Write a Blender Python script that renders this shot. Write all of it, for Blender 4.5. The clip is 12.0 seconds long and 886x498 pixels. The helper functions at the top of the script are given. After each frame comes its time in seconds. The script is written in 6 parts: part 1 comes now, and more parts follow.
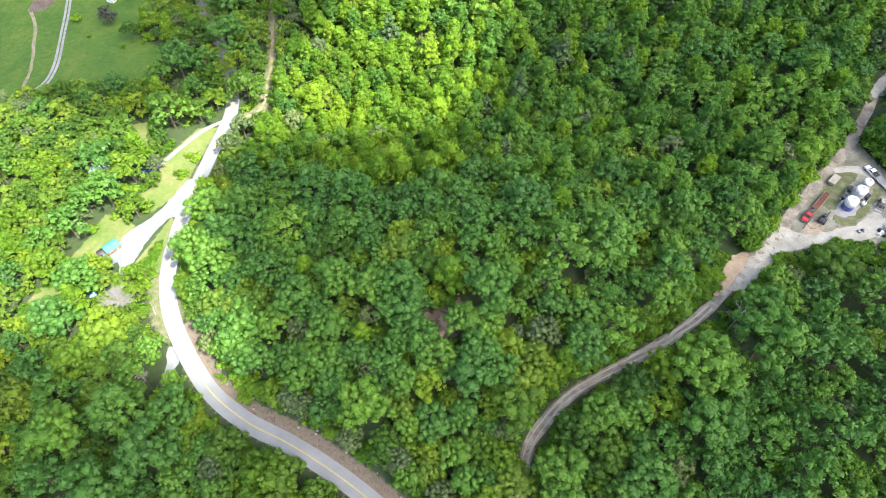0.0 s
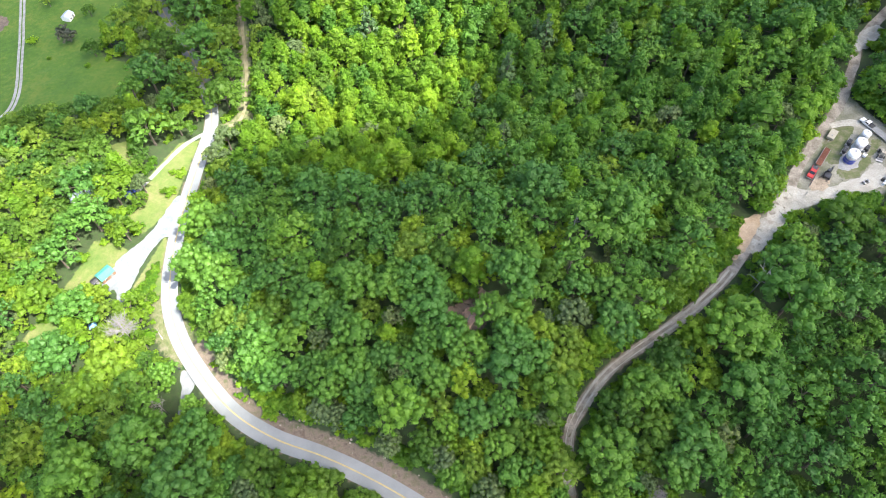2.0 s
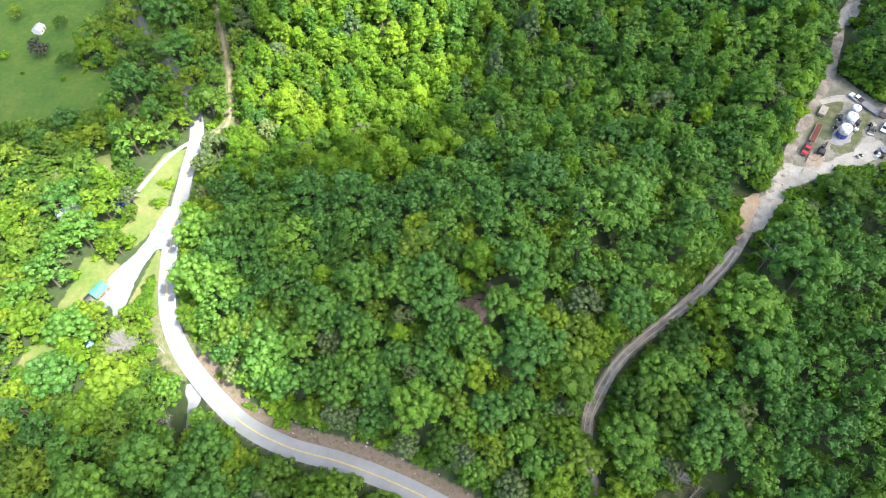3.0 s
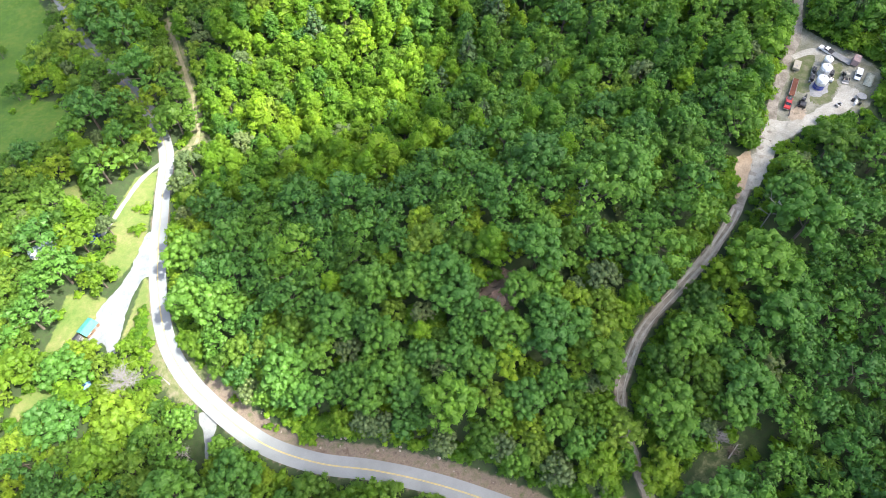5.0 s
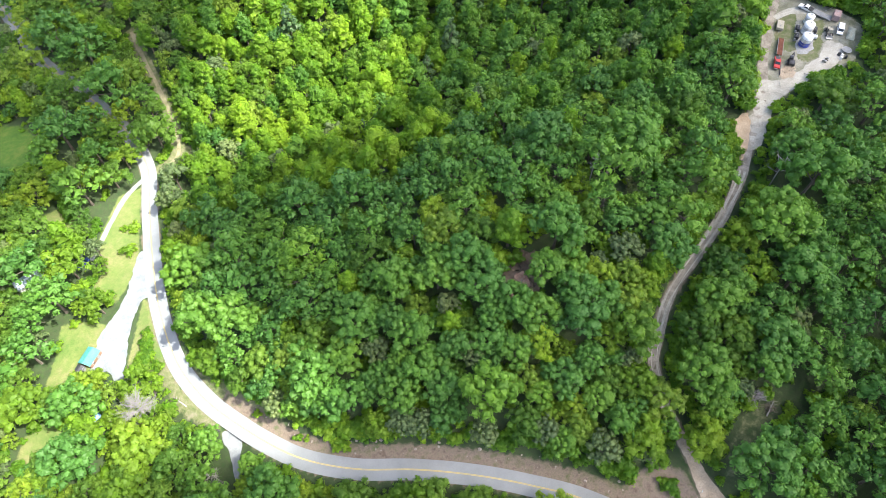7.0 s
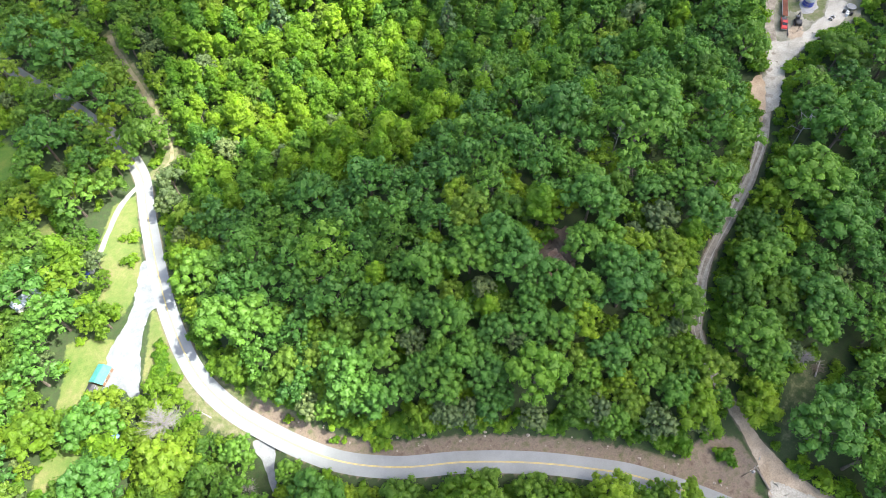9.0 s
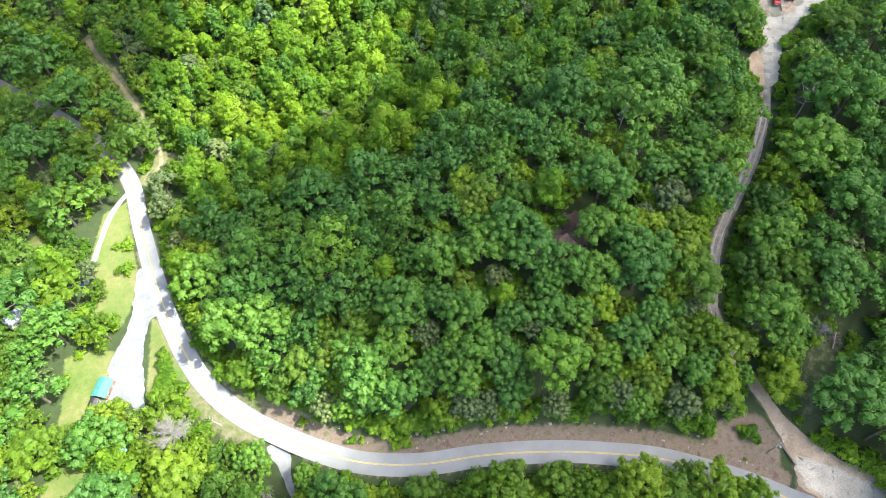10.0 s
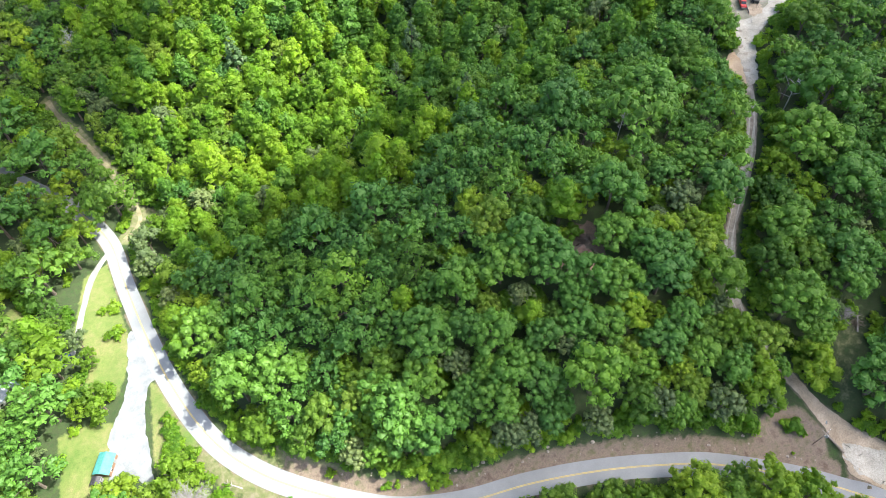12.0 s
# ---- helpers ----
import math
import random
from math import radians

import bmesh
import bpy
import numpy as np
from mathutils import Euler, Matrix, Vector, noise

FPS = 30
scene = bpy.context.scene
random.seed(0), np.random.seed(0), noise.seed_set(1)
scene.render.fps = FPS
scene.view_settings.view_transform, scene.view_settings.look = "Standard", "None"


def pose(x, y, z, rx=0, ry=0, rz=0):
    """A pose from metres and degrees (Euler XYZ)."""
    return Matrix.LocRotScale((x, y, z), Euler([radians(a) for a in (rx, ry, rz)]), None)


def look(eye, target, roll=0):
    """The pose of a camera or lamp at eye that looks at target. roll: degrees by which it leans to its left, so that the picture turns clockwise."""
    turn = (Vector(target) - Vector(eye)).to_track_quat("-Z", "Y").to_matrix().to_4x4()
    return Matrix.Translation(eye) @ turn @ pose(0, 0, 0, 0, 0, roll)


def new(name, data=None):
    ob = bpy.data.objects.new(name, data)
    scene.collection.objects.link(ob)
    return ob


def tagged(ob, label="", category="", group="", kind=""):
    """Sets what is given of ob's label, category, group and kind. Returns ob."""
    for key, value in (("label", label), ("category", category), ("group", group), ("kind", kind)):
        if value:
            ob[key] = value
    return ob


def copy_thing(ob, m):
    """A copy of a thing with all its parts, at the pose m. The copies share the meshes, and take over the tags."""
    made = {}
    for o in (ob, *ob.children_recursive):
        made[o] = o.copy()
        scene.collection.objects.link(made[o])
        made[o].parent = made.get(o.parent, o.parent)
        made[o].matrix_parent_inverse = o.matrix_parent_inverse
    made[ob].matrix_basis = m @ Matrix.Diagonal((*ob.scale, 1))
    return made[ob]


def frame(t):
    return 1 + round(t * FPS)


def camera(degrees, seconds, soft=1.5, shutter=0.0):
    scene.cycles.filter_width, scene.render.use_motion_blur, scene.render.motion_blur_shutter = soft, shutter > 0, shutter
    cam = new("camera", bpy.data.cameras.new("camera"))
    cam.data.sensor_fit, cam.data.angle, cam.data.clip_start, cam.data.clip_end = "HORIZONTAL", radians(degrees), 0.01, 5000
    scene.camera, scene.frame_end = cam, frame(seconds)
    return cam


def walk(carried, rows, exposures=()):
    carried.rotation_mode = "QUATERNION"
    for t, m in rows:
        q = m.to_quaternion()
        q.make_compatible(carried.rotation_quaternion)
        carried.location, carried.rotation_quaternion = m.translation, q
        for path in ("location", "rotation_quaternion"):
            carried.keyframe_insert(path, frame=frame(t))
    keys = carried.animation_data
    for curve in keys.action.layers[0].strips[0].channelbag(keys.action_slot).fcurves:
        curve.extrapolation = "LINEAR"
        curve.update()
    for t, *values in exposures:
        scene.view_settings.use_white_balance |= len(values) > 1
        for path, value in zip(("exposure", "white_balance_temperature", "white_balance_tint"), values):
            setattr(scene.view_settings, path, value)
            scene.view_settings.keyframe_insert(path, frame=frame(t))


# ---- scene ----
cam = camera(69.31, 12.0, soft=0.8)
ROWS = [  # seconds, x, y, z, yaw, pitch, roll
    (0.0, 0.00, 0.00, 170.00, -0.07, -57.64, 0.94),
    (0.5, -2.82, 0.83, 169.23, -1.44, -57.84, 0.34),
    (1.0, -6.32, 1.48, 168.37, -2.96, -57.99, 0.07),
    (1.5, -10.44, 1.81, 167.37, -4.38, -58.03, 0.01),
    (2.0, -14.66, 2.10, 166.32, -5.75, -58.05, 0.01),
    (2.5, -18.69, 2.61, 165.29, -7.46, -58.08, 0.01),
    (3.0, -22.58, 3.34, 164.30, -9.52, -58.13, 0.00),
    (5.0, -38.04, 7.20, 160.23, -17.40, -58.18, 0.01),
    (5.5, -41.85, 8.31, 159.18, -18.66, -58.18, 0.01),
    (6.0, -45.63, 9.61, 158.19, -20.34, -58.21, 0.01),
    (6.5, -49.22, 11.03, 157.12, -22.17, -58.26, 0.01),
    (7.0, -52.70, 12.48, 155.55, -23.94, -58.31, 0.01),
    (9.0, -66.78, 19.00, 147.35, -28.82, -58.19, 0.01),
    (9.5, -70.14, 20.85, 145.23, -30.32, -58.20, -0.00),
    (10.0, -73.47, 22.78, 143.17, -32.14, -58.22, 0.00),
    (10.5, -76.77, 24.84, 141.30, -33.88, -58.13, -0.01),
    (11.0, -79.93, 26.90, 139.59, -35.56, -56.96, -0.02),
    (11.5, -83.05, 29.07, 137.99, -37.44, -55.76, -0.04),
    (12.0, -85.92, 31.31, 136.31, -39.25, -54.56, -0.05),
]
walk(cam, [(t, pose(x, y, z, 90 + pitch, 0, yaw) @ pose(0, 0, 0, 0, 0, roll)) for t, x, y, z, yaw, pitch, roll in ROWS],
     exposures=[(0.0, 1.82), (3.0, 1.82), (6.0, 1.81), (9.0, 1.78), (12.0, 1.74)])

# ---- light: high summer sun from the south-east through broken cloud ----
SUN_ELEVATION, SUN_AZIMUTH = 58.0, 128.0          # azimuth clockwise from +y
az, el = radians(SUN_AZIMUTH), radians(SUN_ELEVATION)
SUN_WAY = Vector((math.sin(az) * math.cos(el), math.cos(az) * math.cos(el), math.sin(el)))

world = bpy.data.worlds.new("sky")
scene.world = world
world.use_nodes = True
wn, wl = world.node_tree.nodes, world.node_tree.links
sky = wn.new("ShaderNodeTexSky")
sky.sky_type, sky.sun_disc = "NISHITA", False
sky.sun_elevation, sky.sun_rotation = el, az
sky.air_density, sky.dust_density, sky.ozone_density = 1.0, 4.0, 1.0
wl.new(sky.outputs["Color"], wn["Background"].inputs["Color"])
wn["Background"].inputs["Strength"].default_value = 0.15

sun = new("sun", bpy.data.lights.new("sun", "SUN"))
sun.data.energy, sun.data.angle, sun.data.color = 4.0, radians(0.53), (1.0, 0.965, 0.85)
sun.matrix_world = look(SUN_WAY * 900, (0, 0, 0))

# ---- materials ----
def material(name):
    m = bpy.data.materials.new(name)
    m.use_nodes = True
    return m, m.node_tree.nodes, m.node_tree.links, m.node_tree.nodes["Principled BSDF"]


def noise_tex(n, l, scale, detail=4, rough=0.6, coords=None):
    tex = n.new("ShaderNodeTexNoise")
    tex.inputs["Scale"].default_value, tex.inputs["Detail"].default_value, tex.inputs["Roughness"].default_value = scale, detail, rough
    if coords is None:
        coords = n.new("ShaderNodeTexCoord").outputs["Object"]
    l.new(coords, tex.inputs["Vector"])
    return tex.outputs["Fac"]


def ramp(n, l, fac, stops):
    r = n.new("ShaderNodeValToRGB")
    while len(r.color_ramp.elements) < len(stops):
        r.color_ramp.elements.new(0.5)
    for e, (p, c) in zip(r.color_ramp.elements, stops):
        e.position, e.color = p, (*c, 1)
    l.new(fac, r.inputs["Fac"])
    return r.outputs["Color"]


def mix(n, l, fac, a, b, blend="MIX"):
    m = n.new("ShaderNodeMix")
    m.data_type, m.blend_type = "RGBA", blend
    for socket, v in ((m.inputs["Factor"], fac), (m.inputs["A"], a), (m.inputs["B"], b)):
        if isinstance(v, (int, float)):
            socket.default_value = v
        elif isinstance(v, tuple):
            socket.default_value = (*v, 1)
        else:
            l.new(v, socket)
    return m.outputs["Result"]


def maths(n, l, op, a, b=0.0, clamp=False):
    m = n.new("ShaderNodeMath")
    m.operation, m.use_clamp = op, clamp
    for socket, v in zip(m.inputs, (a, b)):
        if isinstance(v, (int, float)):
            socket.default_value = v
        else:
            l.new(v, socket)
    return m.outputs["Value"]


def bump(n, l, fac, strength, distance, bsdf):
    b = n.new("ShaderNodeBump")
    b.inputs["Strength"].default_value, b.inputs["Distance"].default_value = strength, distance
    l.new(fac, b.inputs["Height"])
    l.new(b.outputs["Normal"], bsdf.inputs["Normal"])


def two_tone(name, a, b, scale, fine, rough=0.9, metal=0.0, relief=0.05, grain=1.0):
    """A surface that wanders between two colours at a coarse and a fine scale."""
    m, n, l, p = material(name)
    coarse, small = noise_tex(n, l, scale), noise_tex(n, l, fine, 6, 0.7)
    base = ramp(n, l, coarse, [(0.35, a), (0.65, b)])
    low, high = 1 - 0.38 * grain, 1 + 0.25 * grain
    speckle = ramp(n, l, small, [(0.3, (low, low, low)), (0.7, (high, high, high))])
    l.new(mix(n, l, 1.0, base, speckle, "MULTIPLY"), p.inputs["Base Color"])
    p.inputs["Roughness"].default_value, p.inputs["Metallic"].default_value = rough, metal
    if relief:
        bump(n, l, small, 0.6, relief, p)
    return m


def leaf_material(name, dark, mid, light, translucent=0.35):
    """Foliage: tone by tree (object and "tone" attribute), by leaf tuft (island) and by a slow drift over the hillside."""
    m, n, l, p = material(name)
    geo, info = n.new("ShaderNodeNewGeometry"), n.new("ShaderNodeObjectInfo")
    att = n.new("ShaderNodeAttribute")
    att.attribute_name = "tone"
    tree = maths(n, l, "FRACT", maths(n, l, "ADD", att.outputs["Fac"], info.outputs["Random"]))
    tree_colour = ramp(n, l, tree, [(0.0, dark), (0.5, mid), (0.86, light), (0.93, light), (1.0, (1.2 * light[0], 1.15 * light[1], light[2]))])
    clump = n.new("ShaderNodeAttribute")
    clump.attribute_name = "clump"
    leaf = maths(n, l, "ADD", maths(n, l, "MULTIPLY", geo.outputs["Random Per Island"], 0.28), maths(n, l, "MULTIPLY", clump.outputs["Fac"], 0.72))
    tuft = ramp(n, l, leaf, [(0.0, (0.74, 0.78, 0.80)), (0.5, (0.98, 0.98, 0.98)), (1.0, (1.28, 1.23, 1.12))])
    colour = mix(n, l, 1.0, tree_colour, tuft, "MULTIPLY")
    drift = ramp(n, l, noise_tex(n, l, 0.035, 3, 0.5, geo.outputs["Position"]), [(0.35, (0.82, 0.92, 1.0)), (0.65, (1.10, 1.08, 1.0))])
    colour = mix(n, l, 1.0, colour, drift, "MULTIPLY")
    twigs = noise_tex(n, l, 2.6, 2, 0.6, geo.outputs["Position"])
    colour = mix(n, l, 1.0, colour, ramp(n, l, twigs, [(0.32, (0.87, 0.88, 0.89)), (0.68, (1.13, 1.12, 1.09))]), "MULTIPLY")
    l.new(colour, p.inputs["Base Color"])
    p.inputs["Roughness"].default_value = 0.55
    p.inputs["Specular IOR Level"].default_value = 0.35
    back = n.new("ShaderNodeBsdfTranslucent")
    l.new(mix(n, l, 1.0, colour, (1.25, 1.3, 0.6), "MULTIPLY"), back.inputs["Color"])
    both = n.new("ShaderNodeMixShader")
    both.inputs["Fac"].default_value = translucent
    l.new(p.outputs["BSDF"], both.inputs[1])
    l.new(back.outputs["BSDF"], both.inputs[2])
    l.new(both.outputs["Shader"], n["Material Output"].inputs["Surface"])
    return m


LEAF_OAK = leaf_material("oak_leaves", (0.060, 0.154, 0.029), (0.080, 0.192, 0.028), (0.112, 0.226, 0.026), 0.30)
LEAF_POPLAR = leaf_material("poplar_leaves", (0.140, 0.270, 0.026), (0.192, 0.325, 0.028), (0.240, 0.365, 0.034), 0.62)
# the poplar again with darker leaves, for the slope under cloud shade
LEAF_GREEN_POPLAR = leaf_material("green_poplar_leaves", (0.074, 0.182, 0.024), (0.100, 0.220, 0.026), (0.130, 0.255, 0.028), 0.45)
LEAF_VALLEY = leaf_material("valley_leaves", (0.076, 0.166, 0.026), (0.134, 0.238, 0.032), (0.208, 0.304, 0.044), 0.54)
LEAF_LIME = leaf_material("lime_green_leaves", (0.128, 0.230, 0.022), (0.182, 0.292, 0.027), (0.240, 0.338, 0.034), 0.56)
LEAF_PINE = leaf_material("pine_needles", (0.058, 0.108, 0.036), (0.070, 0.126, 0.040), (0.086, 0.146, 0.046), 0.15)
LEAF_GREY = leaf_material("grey_foliage", (0.084, 0.124, 0.045), (0.100, 0.144, 0.052), (0.120, 0.164, 0.060), 0.25)
LEAF_SHRUB = leaf_material("shrub_leaves", (0.092, 0.205, 0.017), (0.142, 0.270, 0.020), (0.200, 0.325, 0.026), 0.55)
LEAF_COPPER = leaf_material("copper_leaves", (0.050, 0.056, 0.038), (0.062, 0.068, 0.044), (0.074, 0.080, 0.050), 0.15)
BARK = two_tone("bark", (0.10, 0.08, 0.06), (0.17, 0.145, 0.12), 0.6, 6.0, 0.95)
DEAD_WOOD = two_tone("dead_wood", (0.25, 0.235, 0.225), (0.36, 0.345, 0.33), 0.6, 6.0, 0.9)


def ground_material():
    """Forest floor with grass and bare earth where the ground's own masks say so, broken up by noise."""
    m, n, l, p = material("ground")
    pos = n.new("ShaderNodeNewGeometry").outputs["Position"]
    big, mid, fine = noise_tex(n, l, 0.06, 4, 0.6, pos), noise_tex(n, l, 0.5, 5, 0.65, pos), noise_tex(n, l, 3.5, 6, 0.75, pos)

    def mask(name, soft=0.30):
        a = n.new("ShaderNodeAttribute")
        a.attribute_name = name
        wob = maths(n, l, "ADD", a.outputs["Fac"], maths(n, l, "MULTIPLY", maths(n, l, "SUBTRACT", mid, 0.5), 0.9))
        return maths(n, l, "DIVIDE", maths(n, l, "SUBTRACT", wob, 0.5 - soft / 2), soft, True)

    floor = ramp(n, l, mid, [(0.35, (0.024, 0.054, 0.013)), (0.5, (0.036, 0.054, 0.019)), (0.65, (0.034, 0.072, 0.015))])
    grass = ramp(n, l, maths(n, l, "ADD", maths(n, l, "MULTIPLY", big, 0.6), maths(n, l, "MULTIPLY", mid, 0.4)), [(0.38, (0.076, 0.136, 0.024)), (0.5, (0.118, 0.156, 0.040)), (0.62, (0.175, 0.175, 0.070))])
    meadow = ramp(n, l, maths(n, l, "ADD", maths(n, l, "MULTIPLY", big, 0.5), maths(n, l, "MULTIPLY", mid, 0.5)), [(0.36, (0.033, 0.090, 0.006)), (0.5, (0.052, 0.116, 0.007)), (0.62, (0.092, 0.134, 0.015))])
    earth = ramp(n, l, mid, [(0.3, (0.104, 0.076, 0.057)), (0.48, (0.182, 0.144, 0.112)), (0.6, (0.135, 0.118, 0.075)), (0.72, (0.080, 0.105, 0.040))])
    colour = mix(n, l, mask("grass"), floor, grass)
    scrub = ramp(n, l, mid, [(0.35, (0.088, 0.118, 0.038)), (0.5, (0.130, 0.142, 0.062)), (0.65, (0.19, 0.178, 0.115))])
    colour = mix(n, l, mask("scrub"), colour, scrub)
    colour = mix(n, l, mask("meadow"), colour, meadow)
    colour = mix(n, l, mask("earth"), colour, earth)
    grain = ramp(n, l, fine, [(0.3, (0.65, 0.65, 0.65)), (0.7, (1.25, 1.25, 1.25))])
    l.new(mix(n, l, 1.0, colour, grain, "MULTIPLY"), p.inputs["Base Color"])
    p.inputs["Roughness"].default_value = 0.95
    bump(n, l, fine, 0.7, 0.15, p)
    return m


GROUND = ground_material()
ASPHALT = two_tone("worn_asphalt", (0.190, 0.206, 0.216), (0.234, 0.250, 0.260), 0.12, 5.0, 0.85, 0.0, 0.01, 0.35)
YELLOW_LINE = two_tone("yellow_road_paint", (0.42, 0.33, 0.11), (0.54, 0.42, 0.14), 0.8, 6.0, 0.7, 0.0, 0.0)
SAND = two_tone("orange_sand", (0.34, 0.25, 0.16), (0.46, 0.36, 0.25), 0.4, 3.0, 0.95, 0.0, 0.04)
FOOTPATH_EARTH = two_tone("pale_path_earth", (0.17, 0.160, 0.085), (0.27, 0.245, 0.155), 0.4, 4.0, 0.95, 0.0, 0.04)
TRACK_GRAVEL = two_tone("track_gravel", (0.190, 0.195, 0.180), (0.290, 0.295, 0.278), 0.4, 4.0, 0.95, 0.0, 0.04)
DIRT = two_tone("lane_dirt", (0.170, 0.148, 0.115), (0.360, 0.325, 0.275), 0.30, 2.5, 0.95, 0.0, 0.06)
GRAVEL = two_tone("pale_gravel", (0.155, 0.170, 0.182), (0.225, 0.241, 0.252), 0.3, 4.0, 0.95, 0.0, 0.03, 0.6)
CONCRETE_PAD = two_tone("crushed_stone", (0.25, 0.25, 0.25), (0.35, 0.35, 0.345), 0.4, 3.0, 0.95, 0.0, 0.04)
YARD_GRAVEL = two_tone("yard_gravel", (0.13, 0.135, 0.080), (0.31, 0.295, 0.245), 0.14, 3.0, 0.95, 0.0, 0.06)
PALE_SAND = two_tone("pale_sandy_gravel", (0.31, 0.295, 0.245), (0.44, 0.42, 0.365), 0.25, 3.0, 0.95, 0.0, 0.05)
LANE_EARTH = two_tone("brown_lane_earth", (0.270, 0.215, 0.150), (0.420, 0.345, 0.255), 0.25, 3.0, 0.95, 0.0, 0.05)
BROWN_SOIL = two_tone("brown_soil", (0.095, 0.074, 0.056), (0.160, 0.124, 0.094), 0.3, 3.0, 0.95, 0.0, 0.05)
RED_EARTH = two_tone("reddish_bare_earth", (0.24, 0.142, 0.104), (0.45, 0.315, 0.245), 0.5, 3.0, 0.95, 0.0, 0.06)

# ---- land ----
LAND_CO = np.array([-9.81, 0.16, -0.03, 2.59, -3.01, -5.65, -2.83, -6.04, -1.41, -0.29, 4.22, -4.21, -5.92, 2.27, -3.05, -0.86, -1.71, -0.8, -2.2, 12.24, 17.02, 4.01, 3.95, 1.37, 5.07, -3.66, -5.3, -3.46, -6.4, 1.04, 4.59, 6.81, -0.22, -7.33, -2.03, -5.65, -3.88, 1.49, -4.61, -1.06, 2.4, 4.65, -0.81, -2.14, -0.05])
LAND_X, LAND_Y = np.meshgrid(np.arange(-150, 151, 50), np.arange(0, 251, 50))
LAND_X, LAND_Y = LAND_X.ravel(), LAND_Y.ravel()


def hills(x, y):
    """The lie of the land before any road was cut: a broad slope and a grid of smooth rises and hollows."""
    x, y = np.asarray(x, float), np.asarray(y, float)
    z = LAND_CO[0] + LAND_CO[1] * 200 * np.tanh(x / 200) + LAND_CO[2] * 250 * np.tanh(y / 250)
    for cx, cy, c in zip(LAND_X, LAND_Y, LAND_CO[3:]):
        z = z + c * np.exp(-((x - cx) ** 2 + (y - cy) ** 2) / (2 * 48.0 ** 2))
    return z


def smooth_line(points, step=1.5):
    """A smooth line through plan points (Catmull-Rom), at even steps."""
    p = np.array(points, float)
    p = np.vstack([2 * p[0] - p[1], p, 2 * p[-1] - p[-2]])
    out = []
    for a, b, c, d in zip(p, p[1:], p[2:], p[3:]):
        for t in np.linspace(0, 1, 12, endpoint=False):
            out.append(0.5 * (2 * b + (c - a) * t + (2 * a - 5 * b + 4 * c - d) * t * t + (3 * b - a - 3 * c + d) * t ** 3))
    out = np.array(out + [p[-2]])
    s = np.r_[0, np.cumsum(np.hypot(*np.diff(out, axis=0).T))]
    even = np.arange(0, s[-1], step)
    return np.c_[np.interp(even, s, out[:, 0]), np.interp(even, s, out[:, 1])]


ROAD = smooth_line([(60, -110), (36, -42), (21, -14), (14, -0.1), (6, 12), (-7, 26.3), (-17.7, 34.8), (-29, 42.6), (-43.2, 51), (-58.2, 58.5), (-71.8, 68.7), (-83.5, 83.3),
                    (-92, 97.5), (-96.9, 113), (-98.4, 133.3), (-97.4, 154.4), (-94.8, 178.2), (-92.3, 197), (-96, 217), (-102.5, 233), (-112, 254), (-120, 269), (-126, 284), (-136, 320), (-150, 380)])
LANE = smooth_line([(17, -3), (19, 3), (20.8, 10), (21.3, 16), (21.6, 22), (22, 28), (21.8, 38), (23.6, 46.6), (27, 52.2), (34, 59.4), (42.5, 64.8), (57.5, 72.6), (72, 81.6), (84.5, 92.2), (93, 100.2), (100, 106.5), (109, 118), (117, 126.5), (125, 134.5), (134, 144), (139.5, 151.5), (152, 169.5), (160, 178), (176, 190)])
SOUTH_ARM = [(84, 91), (90, 99.5), (99, 108), (103, 112.5), (106, 112.5), (109, 109.5), (115.4, 109.6), (122, 111.2), (127, 112.6), (130.5, 116), (134, 115), (134.5, 110.5), (130, 107), (123.7, 105.6), (118.7, 104.6), (114.5, 105.4), (107.2, 104.2), (100.6, 101.3), (94.9, 97.2), (88, 91)]
NORTH_ARM = smooth_line([(126, 133.5), (130.5, 134), (134, 132.5), (137, 129.5)])
SMALL_DRIVE = smooth_line([(-93.5, 192.5), (-97.5, 189.5), (-103, 184), (-108, 176), (-112.5, 168), (-117, 161)])
GRAVEL_TRACK = smooth_line([(-205, 330), (-196, 292), (-193, 279), (-187, 254), (-180, 227), (-180, 213), (-188, 206), (-205, 198)])
FOOTPATH = smooth_line([(-84, 272), (-83, 257), (-80.3, 237), (-79, 218), (-80, 200), (-88, 194)])
STUB_DRIVE = smooth_line([(-86.5, 84), (-86.6, 78.5), (-87.3, 74), (-87.9, 70)])


def line_levels(line, window=15):
    z = hills(line[:, 0], line[:, 1])
    k = np.ones(window) / window
    return np.convolve(np.r_[[z[0]] * (window // 2), z, [z[-1]] * (window // 2)], k, "valid")


CUTS = [(line, line_levels(line), half, reach) for line, half, reach in
        ((ROAD, 3.6, 4.0), (LANE, 2.1, 3.0), (SMALL_DRIVE, 1.6, 3.0), (GRAVEL_TRACK, 1.7, 3.0), (STUB_DRIVE, 1.6, 3.0))]


def near_line(x, y, line):
    """Distance to a line and the index of its nearest step, for arrays of places."""
    x, y = np.atleast_1d(np.asarray(x, float)), np.atleast_1d(np.asarray(y, float))
    far, idx = np.full(x.shape, 1e9), np.zeros(x.shape, int)
    for start in range(0, len(x), 20000):
        s = slice(start, start + 20000)
        d = (x[s, None] - line[None, :, 0]) ** 2 + (y[s, None] - line[None, :, 1]) ** 2
        idx[s] = d.argmin(1)
        far[s] = np.sqrt(d.min(1))
    return far, idx


